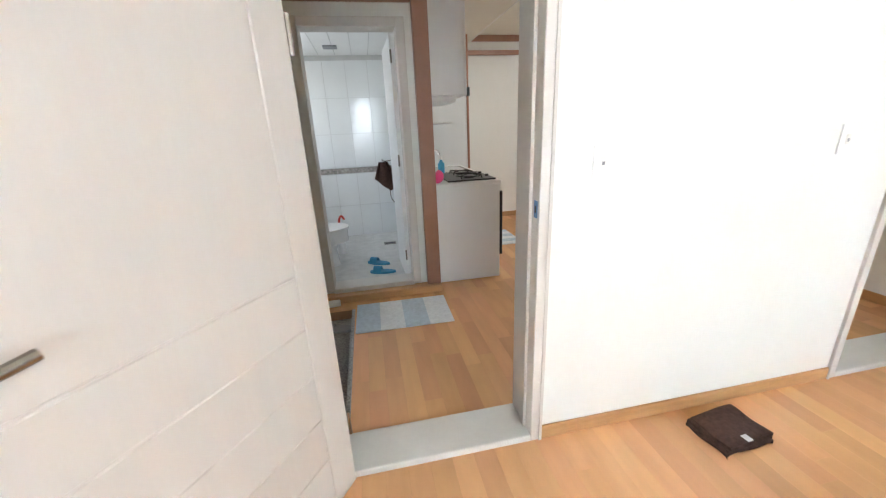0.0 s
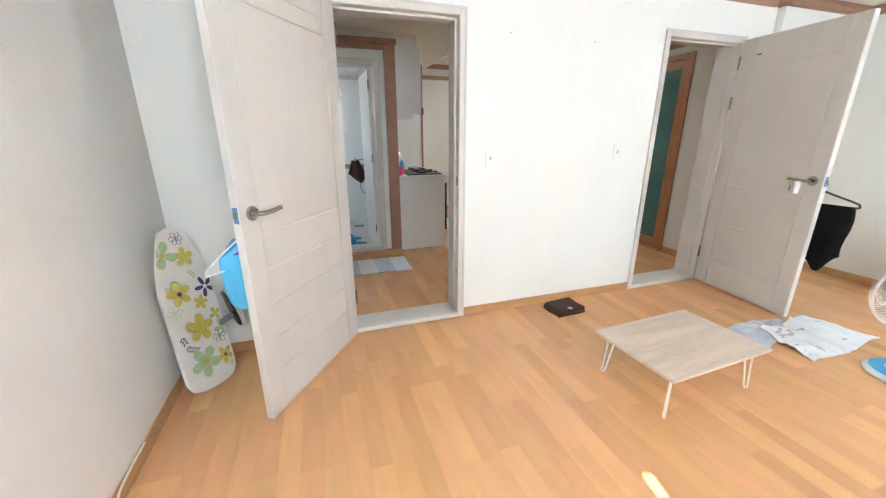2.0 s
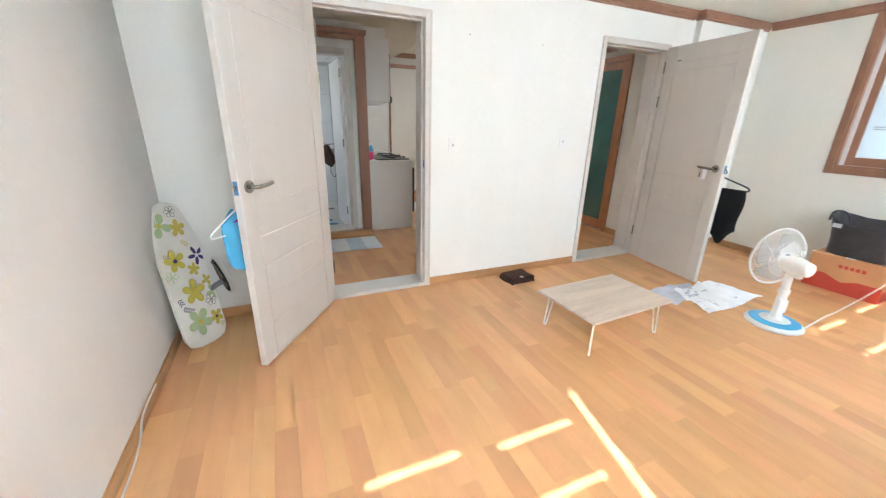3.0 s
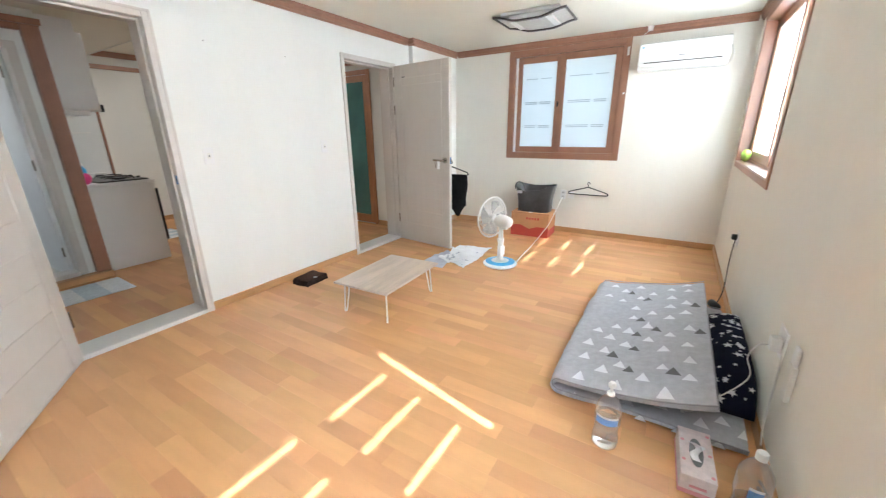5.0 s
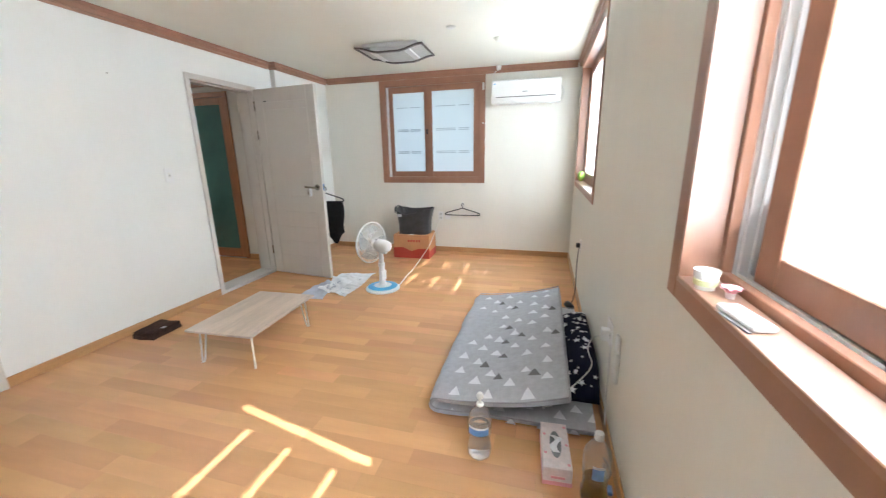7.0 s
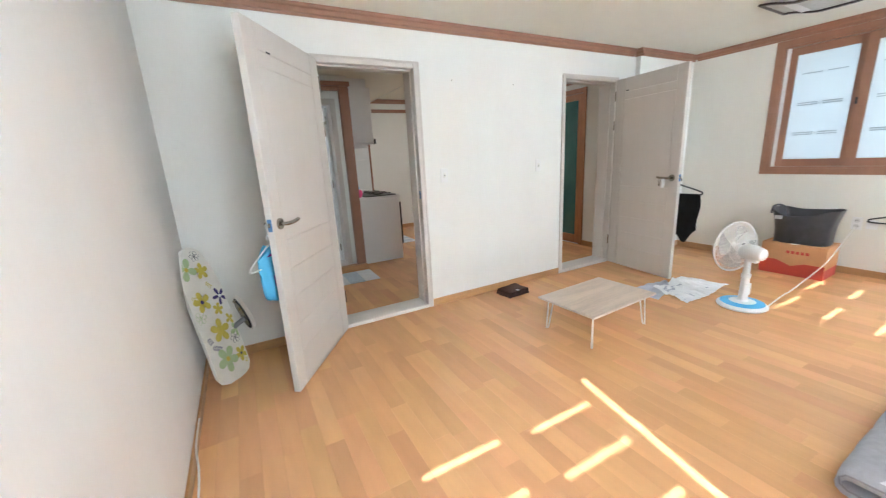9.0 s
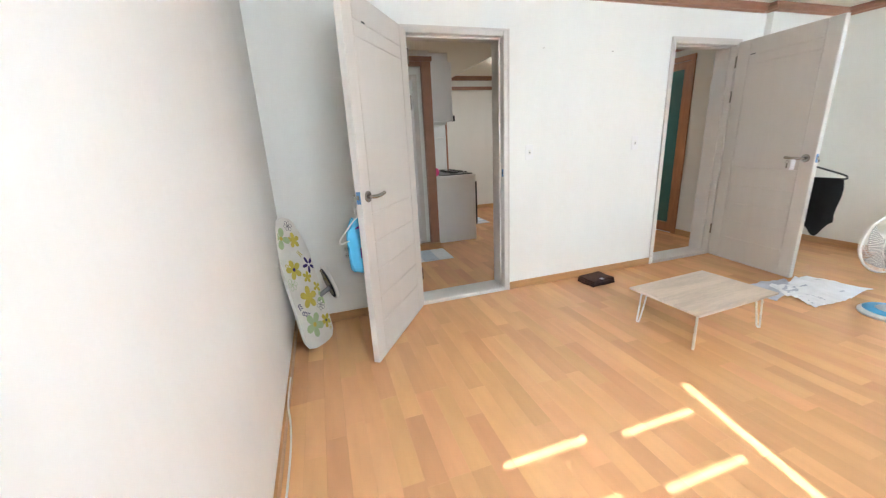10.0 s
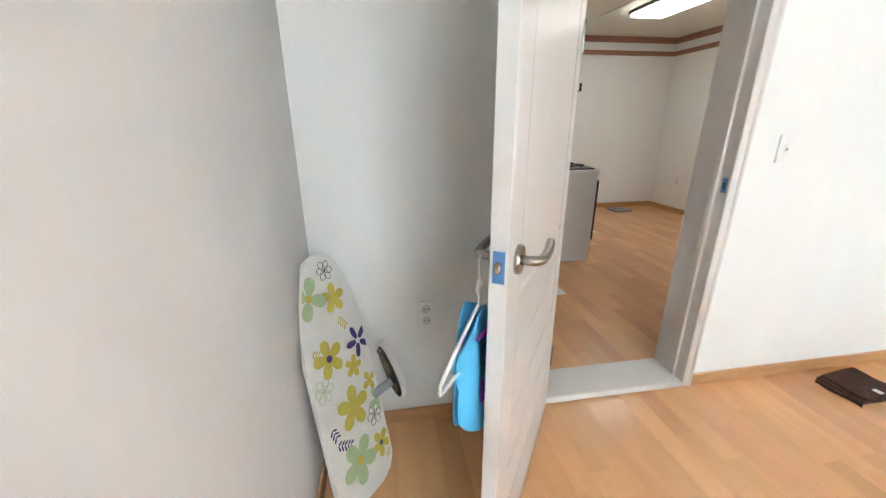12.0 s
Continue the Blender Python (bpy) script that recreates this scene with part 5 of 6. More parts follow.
tr = thing("soap_tray", "white rounded plastic tray on the window sill", "tray", pose(-0.435, SY - 0.020, SZ, 0, 0, 8))
part("tray_body", boxes((-0.055, -0.022, 0, 0.055, 0.022, 0.014), bevel=0.006, seg=3), WHITE, tr, smooth=True)
part("dark_foot", boxes((-0.058, 0.0225, 0.0, 0.03, 0.029, 0.003)), GREY, tr)
gp = thing("green_pouch", "lime green soft pouch on the window sill", "pouch", pose(3.20, SY - 0.035, SZ))
part("pouch", sheet(lambda u, v: (0.085 * math.cos(2 * math.pi * u) * math.sin(math.pi * v) * (1 + 0.12 * math.sin(6 * u * math.pi)), 0.038 * math.sin(2 * math.pi * u) * math.sin(math.pi * v), 0.055 - 0.053 * math.cos(math.pi * v) + 0.006 * math.sin(11 * u) * math.sin(math.pi * v)), 28, 14, 0.001), LIME, gp, smooth=True)

# ---------------------------------------------------------------- ironing board in the corner


def board_outline(s):
    """Half width along the length, 0 at the foot, 1 at the tip."""
    L_ = 0.895
    w = 0.147
    y = s * L_
    if y < 0.10:
        half = w * (0.55 + 0.45 * math.sqrt(max(0.0, 1 - (1 - y / 0.10) ** 2)))
        if y < 0.02:
            half *= 0.80 + 0.2 * y / 0.02
    elif y < 0.58:
        half = w
    else:
        k = (y - 0.58) / (L_ - 0.58)
        half = w * (1 - 0.60 * k ** 1.8)
        if k > 0.9:
            half *= math.sqrt(max(0.02, 1 - ((k - 0.9) / 0.1) ** 2 * 0.9))
    return half


foot = Vector((-1.585, -0.345, 0.006))
along = Vector((-0.140, 0.235, 0.83)).normalized()
across = Vector((0.58, 0.81, -0.10))
across = (across - along * across.dot(along)).normalized()
face_n = across.cross(along).normalized()
if face_n.x < 0:
    face_n = -face_n
BM_ = Matrix((( across.x, along.x, face_n.x, foot.x), (across.y, along.y, face_n.y, foot.y), (across.z, along.z, face_n.z, foot.z), (0, 0, 0, 1)))
ib = thing("ironing_board", "small ironing board with yellow and green flower cover", "ironing board", BM_)
rows = [i / 44 for i in range(45)]
right = [(board_outline(s), s * 0.895) for s in rows]
left = [(-x, y) for x, y in reversed(right)]
outline = right + left
bm = slab(outline, -0.022, 0.0)
bmesh.ops.bevel(bm, geom=[e for e in bm.edges if abs(e.verts[0].co.z - e.verts[1].co.z) < 1e-6], offset=0.006, segments=2, affect="EDGES")
part("padded_top", bm, COVER, ib, "cream cotton cover", smooth=True)
part("underside", slab([(x * 0.9, 0.02 + y * 0.95) for x, y in outline], -0.028, -0.0222), GREY, ib)


def clip_to_board(x, y):
    s = min(max(y / 0.895, 0.012), 0.985)
    hw = board_outline(s) - 0.010
    return (min(max(x, -hw), hw), s * 0.895)


def petal_pts(cx, cy, ang, length, width):
    pts = []
    for k in range(14):
        a = 2 * math.pi * k / 14
        lx = length * (0.5 - 0.5 * math.cos(a))
        ly = width * math.sin(a) * (0.75 + 0.35 * (lx / length))
        pts.append(clip_to_board(cx + lx * math.cos(ang) - ly * math.sin(ang), cy + lx * math.sin(ang) + ly * math.cos(ang)))
    return pts


def flower(cx, cy, r, n, material, core, spin=0.0, width=0.34):
    for k in range(n):
        a = spin + 2 * math.pi * k / n
        part("printed_petal", slab(petal_pts(cx + 0.10 * r * math.cos(a), cy + 0.10 * r * math.sin(a), a, r, r * width), 0.0002, 0.0009 + 0.0001 * k), material, ib)
    part("printed_core", slab([clip_to_board(cx + x, cy + y) for x, y in disc(r * 0.20, 14)], 0.0002, 0.0022), core, ib)


def outline_flower(cx, cy, r, n, material):
    for k in range(n):
        a = 2 * math.pi * k / n
        loop_pts = [(x, y, 0.0004) for x, y in petal_pts(cx, cy, a, r, r * 0.34)]
        part("printed_line", tube(loop_pts, 0.0012, 4, closed=True), material, ib)


def sprig(cx, cy, ang, n, material, size=0.016):
    for k in range(n):
        px, py = cx + math.cos(ang) * k * size * 0.9, cy + math.sin(ang) * k * size * 0.9
        for sgn in (-1, 1):
            part("printed_leaf", slab(petal_pts(px, py, ang + sgn * 0.9, size * 1.3, size * 0.22), 0.0002, 0.0009), material, ib)


flower(-0.052, 0.540, 0.062, 5, YELLOW, INK, 0.5)
flower(0.003, 0.335, 0.072, 5, YELLOW, YELLOW, 0.2)
flower(0.096, 0.140, 0.048, 5, YELLOW, LINE, 0.8)
flower(0.029, 0.732, 0.050, 5, YELLOW, YELLOW, 0.3)
flower(0.048, 0.469, 0.038, 5, YELLOW, YELLOW, 0.0)
flower(0.110, 0.385, 0.036, 4, YELLOW, YELLOW, 0.4)
flower(0.098, 0.548, 0.056, 5, INK, PRINT_WHITE, 0.7, 0.22)
flower(-0.023, 0.150, 0.078, 5, SAGE, YELLOW, 0.9, 0.36)
flower(-0.077, 0.757, 0.068, 4, SAGE, YELLOW, 1.2, 0.36)
flower(0.125, 0.300, 0.045, 4, SAGE, SAGE, 0.2)
outline_flower(0.096, 0.255, 0.040, 6, LINE)
outline_flower(-0.104, 0.450, 0.042, 6, SAGE)
outline_flower(0.017, 0.834, 0.036, 6, LINE)
sprig(-0.10, 0.255, -0.5, 5, INK)
sprig(-0.11, 0.315, -1.2, 3, INK)
sprig(0.028, 0.655, -0.9, 4, YELLOW, 0.014)
sprig(-0.115, 0.58, -0.4, 3, YELLOW, 0.013)
sprig(0.115, 0.070, 1.1, 3, YELLOW, 0.012)
# the sleeve board on its grey bracket
sl_c = Vector((-1.502, -0.115, 0.356))
sl_up = Vector((-0.30, 0.10, 0.95)).normalized()
sl_n = Vector((-0.58, -0.80, 0.0))
sl_n = (sl_n - sl_up * sl_n.dot(sl_up)).normalized()
sl_x = sl_up.cross(sl_n)
SM = BM_.inverted() @ Matrix(((sl_x.x, sl_up.x, sl_n.x, sl_c.x), (sl_x.y, sl_up.y, sl_n.y, sl_c.y), (sl_x.z, sl_up.z, sl_n.z, sl_c.z), (0, 0, 0, 1)))
sl = [(0.028 * math.cos(a) * (1.0 - 0.12 * math.sin(a)), 0.130 * math.copysign(abs(math.sin(a)) ** 0.85, math.sin(a))) for a in (2 * math.pi * k / 32 for k in range(32))]
mid = SM @ Vector((0, -0.035, 0.012))
bk = smooth_path([(0.11, 0.30, -0.030), tuple(Vector((0.11, 0.30, -0.03)).lerp(mid, 0.5) + Vector((0, 0.006, 0.004))), tuple(mid)], 5)
part("bracket", tube(bk, 0.017, 8), GREY, ib, "grey plastic bracket", smooth=True)
pad = slab(sl, -0.030, 0.0, m=SM)
bmesh.ops.bevel(pad, geom=[e for e in pad.edges if len(e.link_faces) == 2 and e.calc_face_angle() > 1.0], offset=0.006, segments=2, affect="EDGES")
part("sleeve_board", pad, COVER, ib, "small padded sleeve board", smooth=True)
part("sleeve_base", slab([(x * 0.80, y * 0.90) for x, y in sl], 0.0004, 0.006, m=SM), BLACK, ib, "black underside")
part("sleeve_plate", slab([(x * 0.58, y * 0.72) for x, y in sl], 0.0062, 0.011, m=SM), STEEL, ib, "grey metal plate")
part("sleeve_knob", lathe([(0, 0.006), (0.009, 0.006), (0.010, 0.016), (0, 0.019)], 14, m=SM @ Matrix.Translation((0, 0.102, 0))), STEEL, ib)

# ---------------------------------------------------------------- clothes on the door handles
LM1, LM2 = LEAF1.matrix_basis.copy(), LEAF2.matrix_basis.copy()
p1 = LM1 @ Vector((0.800, -0.056, 0.985))
HB = pose(p1.x, p1.y, p1.z, 0, 0, math.degrees(math.atan2(-0.705, -0.475)) - 3)
hh = hanger("clothes_hanger", "white wire hanger on the door lever", HB @ pose(0, 0, -0.055), WHITE, 0.185, 0.085, 0.004)
part("hook_neck", tube(smooth_path([(0, 0, -0.05), (0, 0, 0.02), (0.006, 0, 0.060), (-0.006, 0, 0.075), (-0.018, 0, 0.062)], 6), 0.003, 8), WHITE, hh, smooth=True)
bc = thing("blue_garment", "sky-blue garment with purple band on a hanger", "clothing", HB @ pose(0, 0, -0.085))


def garment(u, v):
    """Draped over the hanger's shoulders, rounded below."""
    x = (u - 0.5) * 0.23
    top = -0.012 - 0.48 * abs(x)
    low = -0.345 * math.sqrt(max(0.02, 1 - (x / 0.128) ** 2)) - 0.012 * math.sin(9 * u)
    return (x, 0.012 * math.sin(10 * u + 2.5 * v) * (0.3 + v) + 0.010, top + (min(low, top - 0.02) - top) * v)


def garment_back(u, v):
    x, d, z = garment(u, v)
    return (x * 0.96, d * 0.5 - 0.03 * math.sin(math.pi * u) - 0.006, z)


part("front", sheet(garment, 26, 30, 0.003), CLOTH_BLUE, bc, smooth=True)
part("back", sheet(garment_back, 20, 24, 0.003), CLOTH_BLUE, bc, smooth=True)
part("band", sheet(lambda u, v: (0.118 * (u - 0.5), 0.026 + 0.004 * math.sin(11 * u), -0.036 - 0.030 * v - 0.14 * abs(u - 0.5) * (1 - v) * 0.4), 20, 4, 0.004), CLOTH_PURPLE, bc, "purple band", smooth=True)
part("patch", sheet(lambda u, v: Vector(garment(0.60 + 0.07 * u, 0.50 + 0.20 * v)) + Vector((0, 0.007, 0)), 8, 6, 0.002), CLOTH_PURPLE, bc, "purple patch", smooth=True)

p2 = LM2 @ Vector((0.80 - 0.06, 0.090, 0.985))
H2 = pose(p2.x, p2.y, p2.z, 0, 0, -95.4 + 14)
h2r = hanger("clothes_hanger", "black hanger on the lever of the hall door", H2 @ pose(0, 0, -0.01), BLACK, 0.20, 0.07, 0.007)
sh = thing("black_garment", "black garment hanging behind the open hall door", "clothing", H2 @ pose(0, 0, -0.13))


def shirt(u, v):
    z = -0.015 - 0.37 * v + 0.03 * math.sin(7 * u + 0.5) * v - 0.09 * v * math.exp(-((u - 0.78) / 0.12) ** 2)
    pull = 0.02 * math.sin(math.pi * min(1.0, v * 1.1)) * max(0.0, u - 0.4)
    return ((u - 0.5) * 2 * (0.185 + 0.010 * v) - pull + 0.02 * math.sin(5 * v) * u, 0.016 * math.sin(11 * u + 2 * v) * (0.3 + v) + 0.01, z)


part("front", sheet(shirt, 30, 20, 0.004), CLOTH_BLACK, sh, smooth=True)
part("back", sheet(lambda u, v: (shirt(u, v)[0] * 0.98, shirt(u, v)[1] * 0.6 - 0.035, shirt(u, v)[2] + 0.01), 24, 16, 0.004), CLOTH_BLACK, sh, smooth=True)
lab = thing("handle_tag", "crumpled white paper tag hung on the door lever", "tag", LM2 @ pose(0.80 - 0.115, -0.075, 0.985))
part("paper", sheet(lambda u, v: ((u - 0.5) * 0.034, 0.010 * math.sin(7 * u + 2 * v), 0.012 - 0.085 * v), 10, 8, 0.002), CLOTH_WHITE, lab, smooth=True)
kk = thing("key_bunch", "small keys hanging at the door lock", "keys", LM2 @ pose(0.80 - 0.19, -0.022, 0.97))
part("ring", tube([(0.012 * math.cos(a), -0.004, 0.012 * math.sin(a)) for a in (2 * math.pi * i / 20 for i in range(20))], 0.0015, 6, closed=True), STEEL, kk, smooth=True)
part("key", boxes((-0.006, -0.006, -0.05, 0.006, -0.003, -0.012), bevel=0.001), STEEL, kk)

# ---------------------------------------------------------------- kitchen things
gd = thing("door_3", "wood-framed door with teal frosted glass", "door", kind="structure")
part("frame_post", boxes((KE - 0.02, 0.745, 0, KE + 0.05, 0.80, 2.12), bevel=0.003), PINE, gd)
part("frame_post", boxes((KE - 0.02, 1.62, 0, KE + 0.05, 1.675, 2.12), bevel=0.003), PINE, gd)
part("frame_head", boxes((KE - 0.019, 0.80, 2.06, KE + 0.05, 1.62, 2.119), bevel=0.003), PINE, gd)
part("stile", boxes((KE + 0.0, 0.801, 0.01, KE + 0.036, 0.885, 2.058), (KE + 0.0, 1.535, 0.01, KE + 0.036, 1.619, 2.058), (KE + 0.001, 0.885, 1.975, KE + 0.035, 1.535, 2.058), (KE + 0.001, 0.885, 0.01, KE + 0.035, 1.535, 0.13), bevel=0.003), PINE, gd)
part("glass", boxes((KE + 0.012, 0.885, 0.13, KE + 0.020, 1.535, 1.975)), TEAL, gd, "teal tinted frosted glass")
structure("wall_beyond_glass_door", boxes((KE + 0.9, 0.4, -0.2, KE + 1.0, 2.0, 2.6), (KE + 0.15, 0.3, -0.2, KE + 1.0, 0.4, 2.6), (KE + 0.15, 2.0, -0.2, KE + 1.0, 2.1, 2.6), (KE + 0.15, 0.4, 2.3, KE + 0.9, 2.0, 2.4), (KE + 0.15, 0.4, -0.2, KE + 0.9, 2.0, -0.1)), TILE, "tiled walls behind the glazed door", "wall")

bf = thing("door_4", "pale grey-beige frame of the bathroom doorway", "door frame", kind="structure")
part("jamb", boxes((-1.035, BY - 0.022, 0.075, -0.975, 1.875, 2.045), bevel=0.003), FRAME, bf)
part("jamb", boxes((-0.325, BY - 0.022, 0.075, -0.265, 1.875, 2.045), bevel=0.003), FRAME, bf)
part("head", boxes((-0.975, BY - 0.021, 1.985, -0.325, 1.874, 2.044), bevel=0.003), FRAME, bf)
part("threshold", boxes((-0.975, BY - 0.024, 0.02, -0.325, 1.874, 0.098), bevel=0.003), THRESHOLD, bf)
bl_ = thing("bathroom_door", "white bathroom door standing open inside", "door", pose(-0.345, 1.862, 0.03, 0, 0, 92))
part("leaf", boxes((0, -0.018, 0, 0.62, 0.018, 1.94), bevel=0.002), WHITE, bl_)
for z in (0.2, 1.0, 1.75):
    part("hinge", lathe([(0, 0), (0.007, 0), (0.007, 0.09), (0, 0.09)], 10, m=Matrix.Translation((-0.008, 0.016, z))), STEEL, bl_)
structure("trim_bath_post", boxes((-0.213, 1.655, 0.062, -0.104, BY - 0.0005, 2.175), bevel=0.003), BROWN, "brown wood post beside the bathroom door", "post")
structure("trim_bath_beam", boxes((-1.79, 1.67, 2.13, -0.215, BY - 0.0005, 2.175), (-1.79, 1.645, 2.178, -0.088, BY - 0.0005, 2.225), bevel=0.003), BROWN, "brown wood beam above the bathroom door", "beam")
structure("trim_bath_step", boxes((-1.79, 1.622, 0.0, -0.100, BY - 0.0005, 0.06), bevel=0.004), BASEBOARD, "honey wood step below the bathroom door", "step")

# tiled bathroom back wall
TX, TZ = 0.25, 0.40
for i in range(7):
    for j in range(5):
        x0, zb = -1.749 + i * TX, 0.02 + j * TZ + (0.07 if j >= 2 else 0)
        x1, zt = min(x0 + TX - 0.003, -0.234), min(zb + TZ - 0.003, 2.139)
        if x1 - x0 > 0.02:
            part("tile", boxes((x0, 3.612, zb, x1, 3.6195, zt), bevel=0.001), TILE, bpy.data.objects["wall_bath_back"])
part("border_strip", boxes((-1.749, 3.611, 0.823, -0.234, 3.6195, 0.886)), BORDER, bpy.data.objects["wall_bath_back"], "patterned border tile")
for i in range(14):
    for j in range(16):
        x0, y0 = -1.749 + i * 0.112, 1.88 + j * 0.109
        if x0 + 0.109 < -0.232:
            part("tile", boxes((x0, y0, 0.0185, x0 + 0.109, y0 + 0.106, 0.0225)), TILE_FLOOR, bpy.data.objects["floor_bath"])
for i in range(9):
    structure("trim_bath_ceiling", boxes((-1.74 + i * 0.18, 1.88, 2.1365, -1.735 + i * 0.18, 3.6, 2.1398)), GROUT, "joint of the white ceiling panels", "trim")
vent = thing("ceiling_vent", "small grey bathroom ceiling vent", "vent", pose(-0.86, 3.15, 2.139))
part("grille", boxes((-0.07, -0.07, -0.012, 0.07, 0.07, 0), bevel=0.003), GREY, vent)

wcn = thing("toilet", "white ceramic toilet with red cleaning brush beside", "toilet", pose(-1.09, 2.55, 0.022, 0, 0, 0))
part("foot", lathe([(0, 0), (0.11, 0), (0.10, 0.05), (0.085, 0.15), (0.12, 0.26), (0, 0.26)], 24), CERAMIC, wcn, smooth=True)
part("bowl", slab(disc(0.18, 28, 1.2, 1.0), 0.25, 0.37), CERAMIC, wcn)
part("seat", slab(disc(0.19, 28, 1.22, 1.0), 0.371, 0.395), CERAMIC, wcn)
part("tank", boxes((-0.42, -0.19, 0.30, -0.22, 0.19, 0.74), bevel=0.015, seg=2), CERAMIC, wcn)
brush = thing("toilet_brush", "red plastic brush beside the toilet", "brush", pose(-0.98, 2.90, 0.0225))
part("holder", lathe([(0, 0), (0.05, 0), (0.045, 0.12), (0, 0.12)], 18), WHITE, brush, smooth=True)
part("handle", tube(smooth_path([(0, 0, 0.1), (0, 0, 0.35), (0.03, 0, 0.42), (0.06, 0, 0.38)], 6), 0.012, 8), RED, brush, smooth=True)


def slipper(m, label):
    root = thing("slipper", label, "slipper", m, "bathroom slippers")
    part("sole", slab([(0.045 * math.sin(a) * (1.0 + 0.15 * math.cos(a)), 0.125 * math.cos(a)) for a in (2 * math.pi * k / 24 for k in range(24))], 0, 0.018), SLIPPER, root)
    part("strap", sheet(lambda u, v: (-0.05 + 0.10 * u, 0.01 + 0.075 * v, 0.016 + 0.05 * math.sin(math.pi * u)), 12, 4, 0.006), SLIPPER, root, smooth=True)


slipper(pose(-0.60, 2.42, 0.0226, 0, 0, 60), "blue rubber slipper on the bathroom floor")
slipper(pose(-0.57, 2.16, 0.0226, 0, 0, 75), "second blue rubber slipper by the threshold")
drn = thing("floor_drain", "dark steel floor drain", "drain", pose(-0.44, 3.10, 0.0226))
part("grate", boxes((-0.07, -0.05, 0, 0.07, 0.05, 0.003), bevel=0.001), STEEL, drn)
part("slot", boxes((-0.055, -0.02, 0.003, 0.055, 0.02, 0.0038)), BLACK, drn)
ht = thing("hanging_towel", "dark brown towel hung on a bathroom hook", "towel", pose(-0.44, 3.02, 0.98))
part("towel", sheet(lambda u, v: (0.11 * (u - 0.5) * 2 * (0.45 + 0.8 * v) + 0.03 * v, 0.03 * math.sin(10 * u), -0.32 * v * (1 - 0.35 * abs(u - 0.62) * 2)), 20, 16, 0.012), TOWEL, ht, smooth=True)
part("loop_cord", tube(smooth_path([(0.05, 0, -0.28), (0.06, 0.01, -0.40), (0.10, 0.01, -0.46), (0.13, 0, -0.42)], 6), 0.004, 6), TOWEL, ht, smooth=True)
hb = thing("towel_hook", "steel hook on the bathroom door", "hook", pose(-0.40, 3.0, 1.0))
part("peg", tube(smooth_path([(0.22, 0, 0.02), (0.1, 0, 0.0), (-0.03, 0, -0.01), (-0.05, 0, 0.015)], 6), 0.006, 8), STEEL, hb, smooth=True)

# sink unit
ku = thing("sink_cabinet", "white laminate kitchen base cabinet, end panel facing", "cabinet", pose(0, 0, 0))
part("end_panel", boxes((-0.098, 1.80, 0.0, 0.468, 1.818, 0.84), bevel=0.001), LAMINATE, ku)
part("carcass", boxes((-0.096, 1.819, 0.08, 0.455, 3.298, 0.838)), LAMINATE, ku)
part("plinth", boxes((-0.096, 1.819, 0.0, 0.42, 3.298, 0.079)), GREY, ku)
for k in range(3):
    y0 = 1.821 + k * 0.492
    dr = part("cabinet_door", boxes((0.456, y0, 0.09, 0.474, y0 + 0.488, 0.80), bevel=0.002), LAMINATE, ku)
    part("handle_strip", boxes((0.4745, y0 + 0.004, 0.20, 0.502, y0 + 0.03, 0.77)), BLACK, dr, "black edge handle")
wt = thing("worktop", "white kitchen worktop with steel sink edge", "worktop")
part("top", boxes((-0.098, 1.792, 0.841, 0.485, 3.298, 0.872), bevel=0.004), LAMINATE, wt)
part("backsplash", boxes((-0.099, 1.80, 0.8725, -0.085, 3.298, 0.93), bevel=0.002), LAMINATE, wt)
snk = thing("kitchen_sink", "stainless steel sink bowl set into the worktop", "sink")
part("rim", boxes((0.02, 2.48, 0.8725, 0.44, 3.10, 0.877), bevel=0.002), STEEL, snk)
part("bowl", boxes((0.06, 2.52, 0.8772, 0.40, 3.06, 0.8778)), CHROME, snk)
hob = thing("gas_hob", "black two-burner gas hob on the worktop", "hob")
part("plate", boxes((0.03, 1.84, 0.8725, 0.45, 2.42, 0.885), bevel=0.003), HOB, hob)
for y in (1.98, 2.27):
    part("burner", lathe([(0, 0.885), (0.05, 0.885), (0.048, 0.897), (0.03, 0.901), (0, 0.901)], 24, m=Matrix.Translation((0.25, y, 0))), HOB, hob, smooth=True)
    for a in range(4):
        c, s_ = math.cos(a * math.pi / 2 + 0.78), math.sin(a * math.pi / 2 + 0.78)
        part("pan_support", tube([(0.25 + 0.045 * c, y + 0.045 * s_, 0.915), (0.25 + 0.12 * c, y + 0.12 * s_, 0.915), (0.25 + 0.13 * c, y + 0.13 * s_, 0.8855)], 0.005, 6), HOB, hob)
    part("support_ring", tube([(0.25 + 0.11 * math.cos(a), y + 0.11 * math.sin(a), 0.905) for a in (2 * math.pi * k / 24 for k in range(24))], 0.005, 6, closed=True), HOB, hob)
for y in (2.02, 2.23):
    part("knob", lathe([(0, 0), (0.017, 0), (0.015, 0.016), (0, 0.017)], 18, m=Matrix.Translation((0.425, y, 0.885))), HOB, hob, smooth=True)
gl_ = thing("rubber_gloves", "bright pink rubber gloves on the worktop", "gloves", pose(-0.045, 1.86, 0.8725))
part("glove", sheet(lambda u, v: (0.05 * math.cos(2 * math.pi * u) * math.sin(math.pi * v) * 0.9, 0.05 * math.sin(2 * math.pi * u) * math.sin(math.pi * v), 0.05 - 0.05 * math.cos(math.pi * v) + 0.008 * math.sin(9 * u)), 20, 12, 0.002), HOT_PINK, gl_, smooth=True)
soap = thing("soap_bottle", "light blue dish soap bottle by the tap", "bottle", pose(0.10, 2.46, 0.8725))
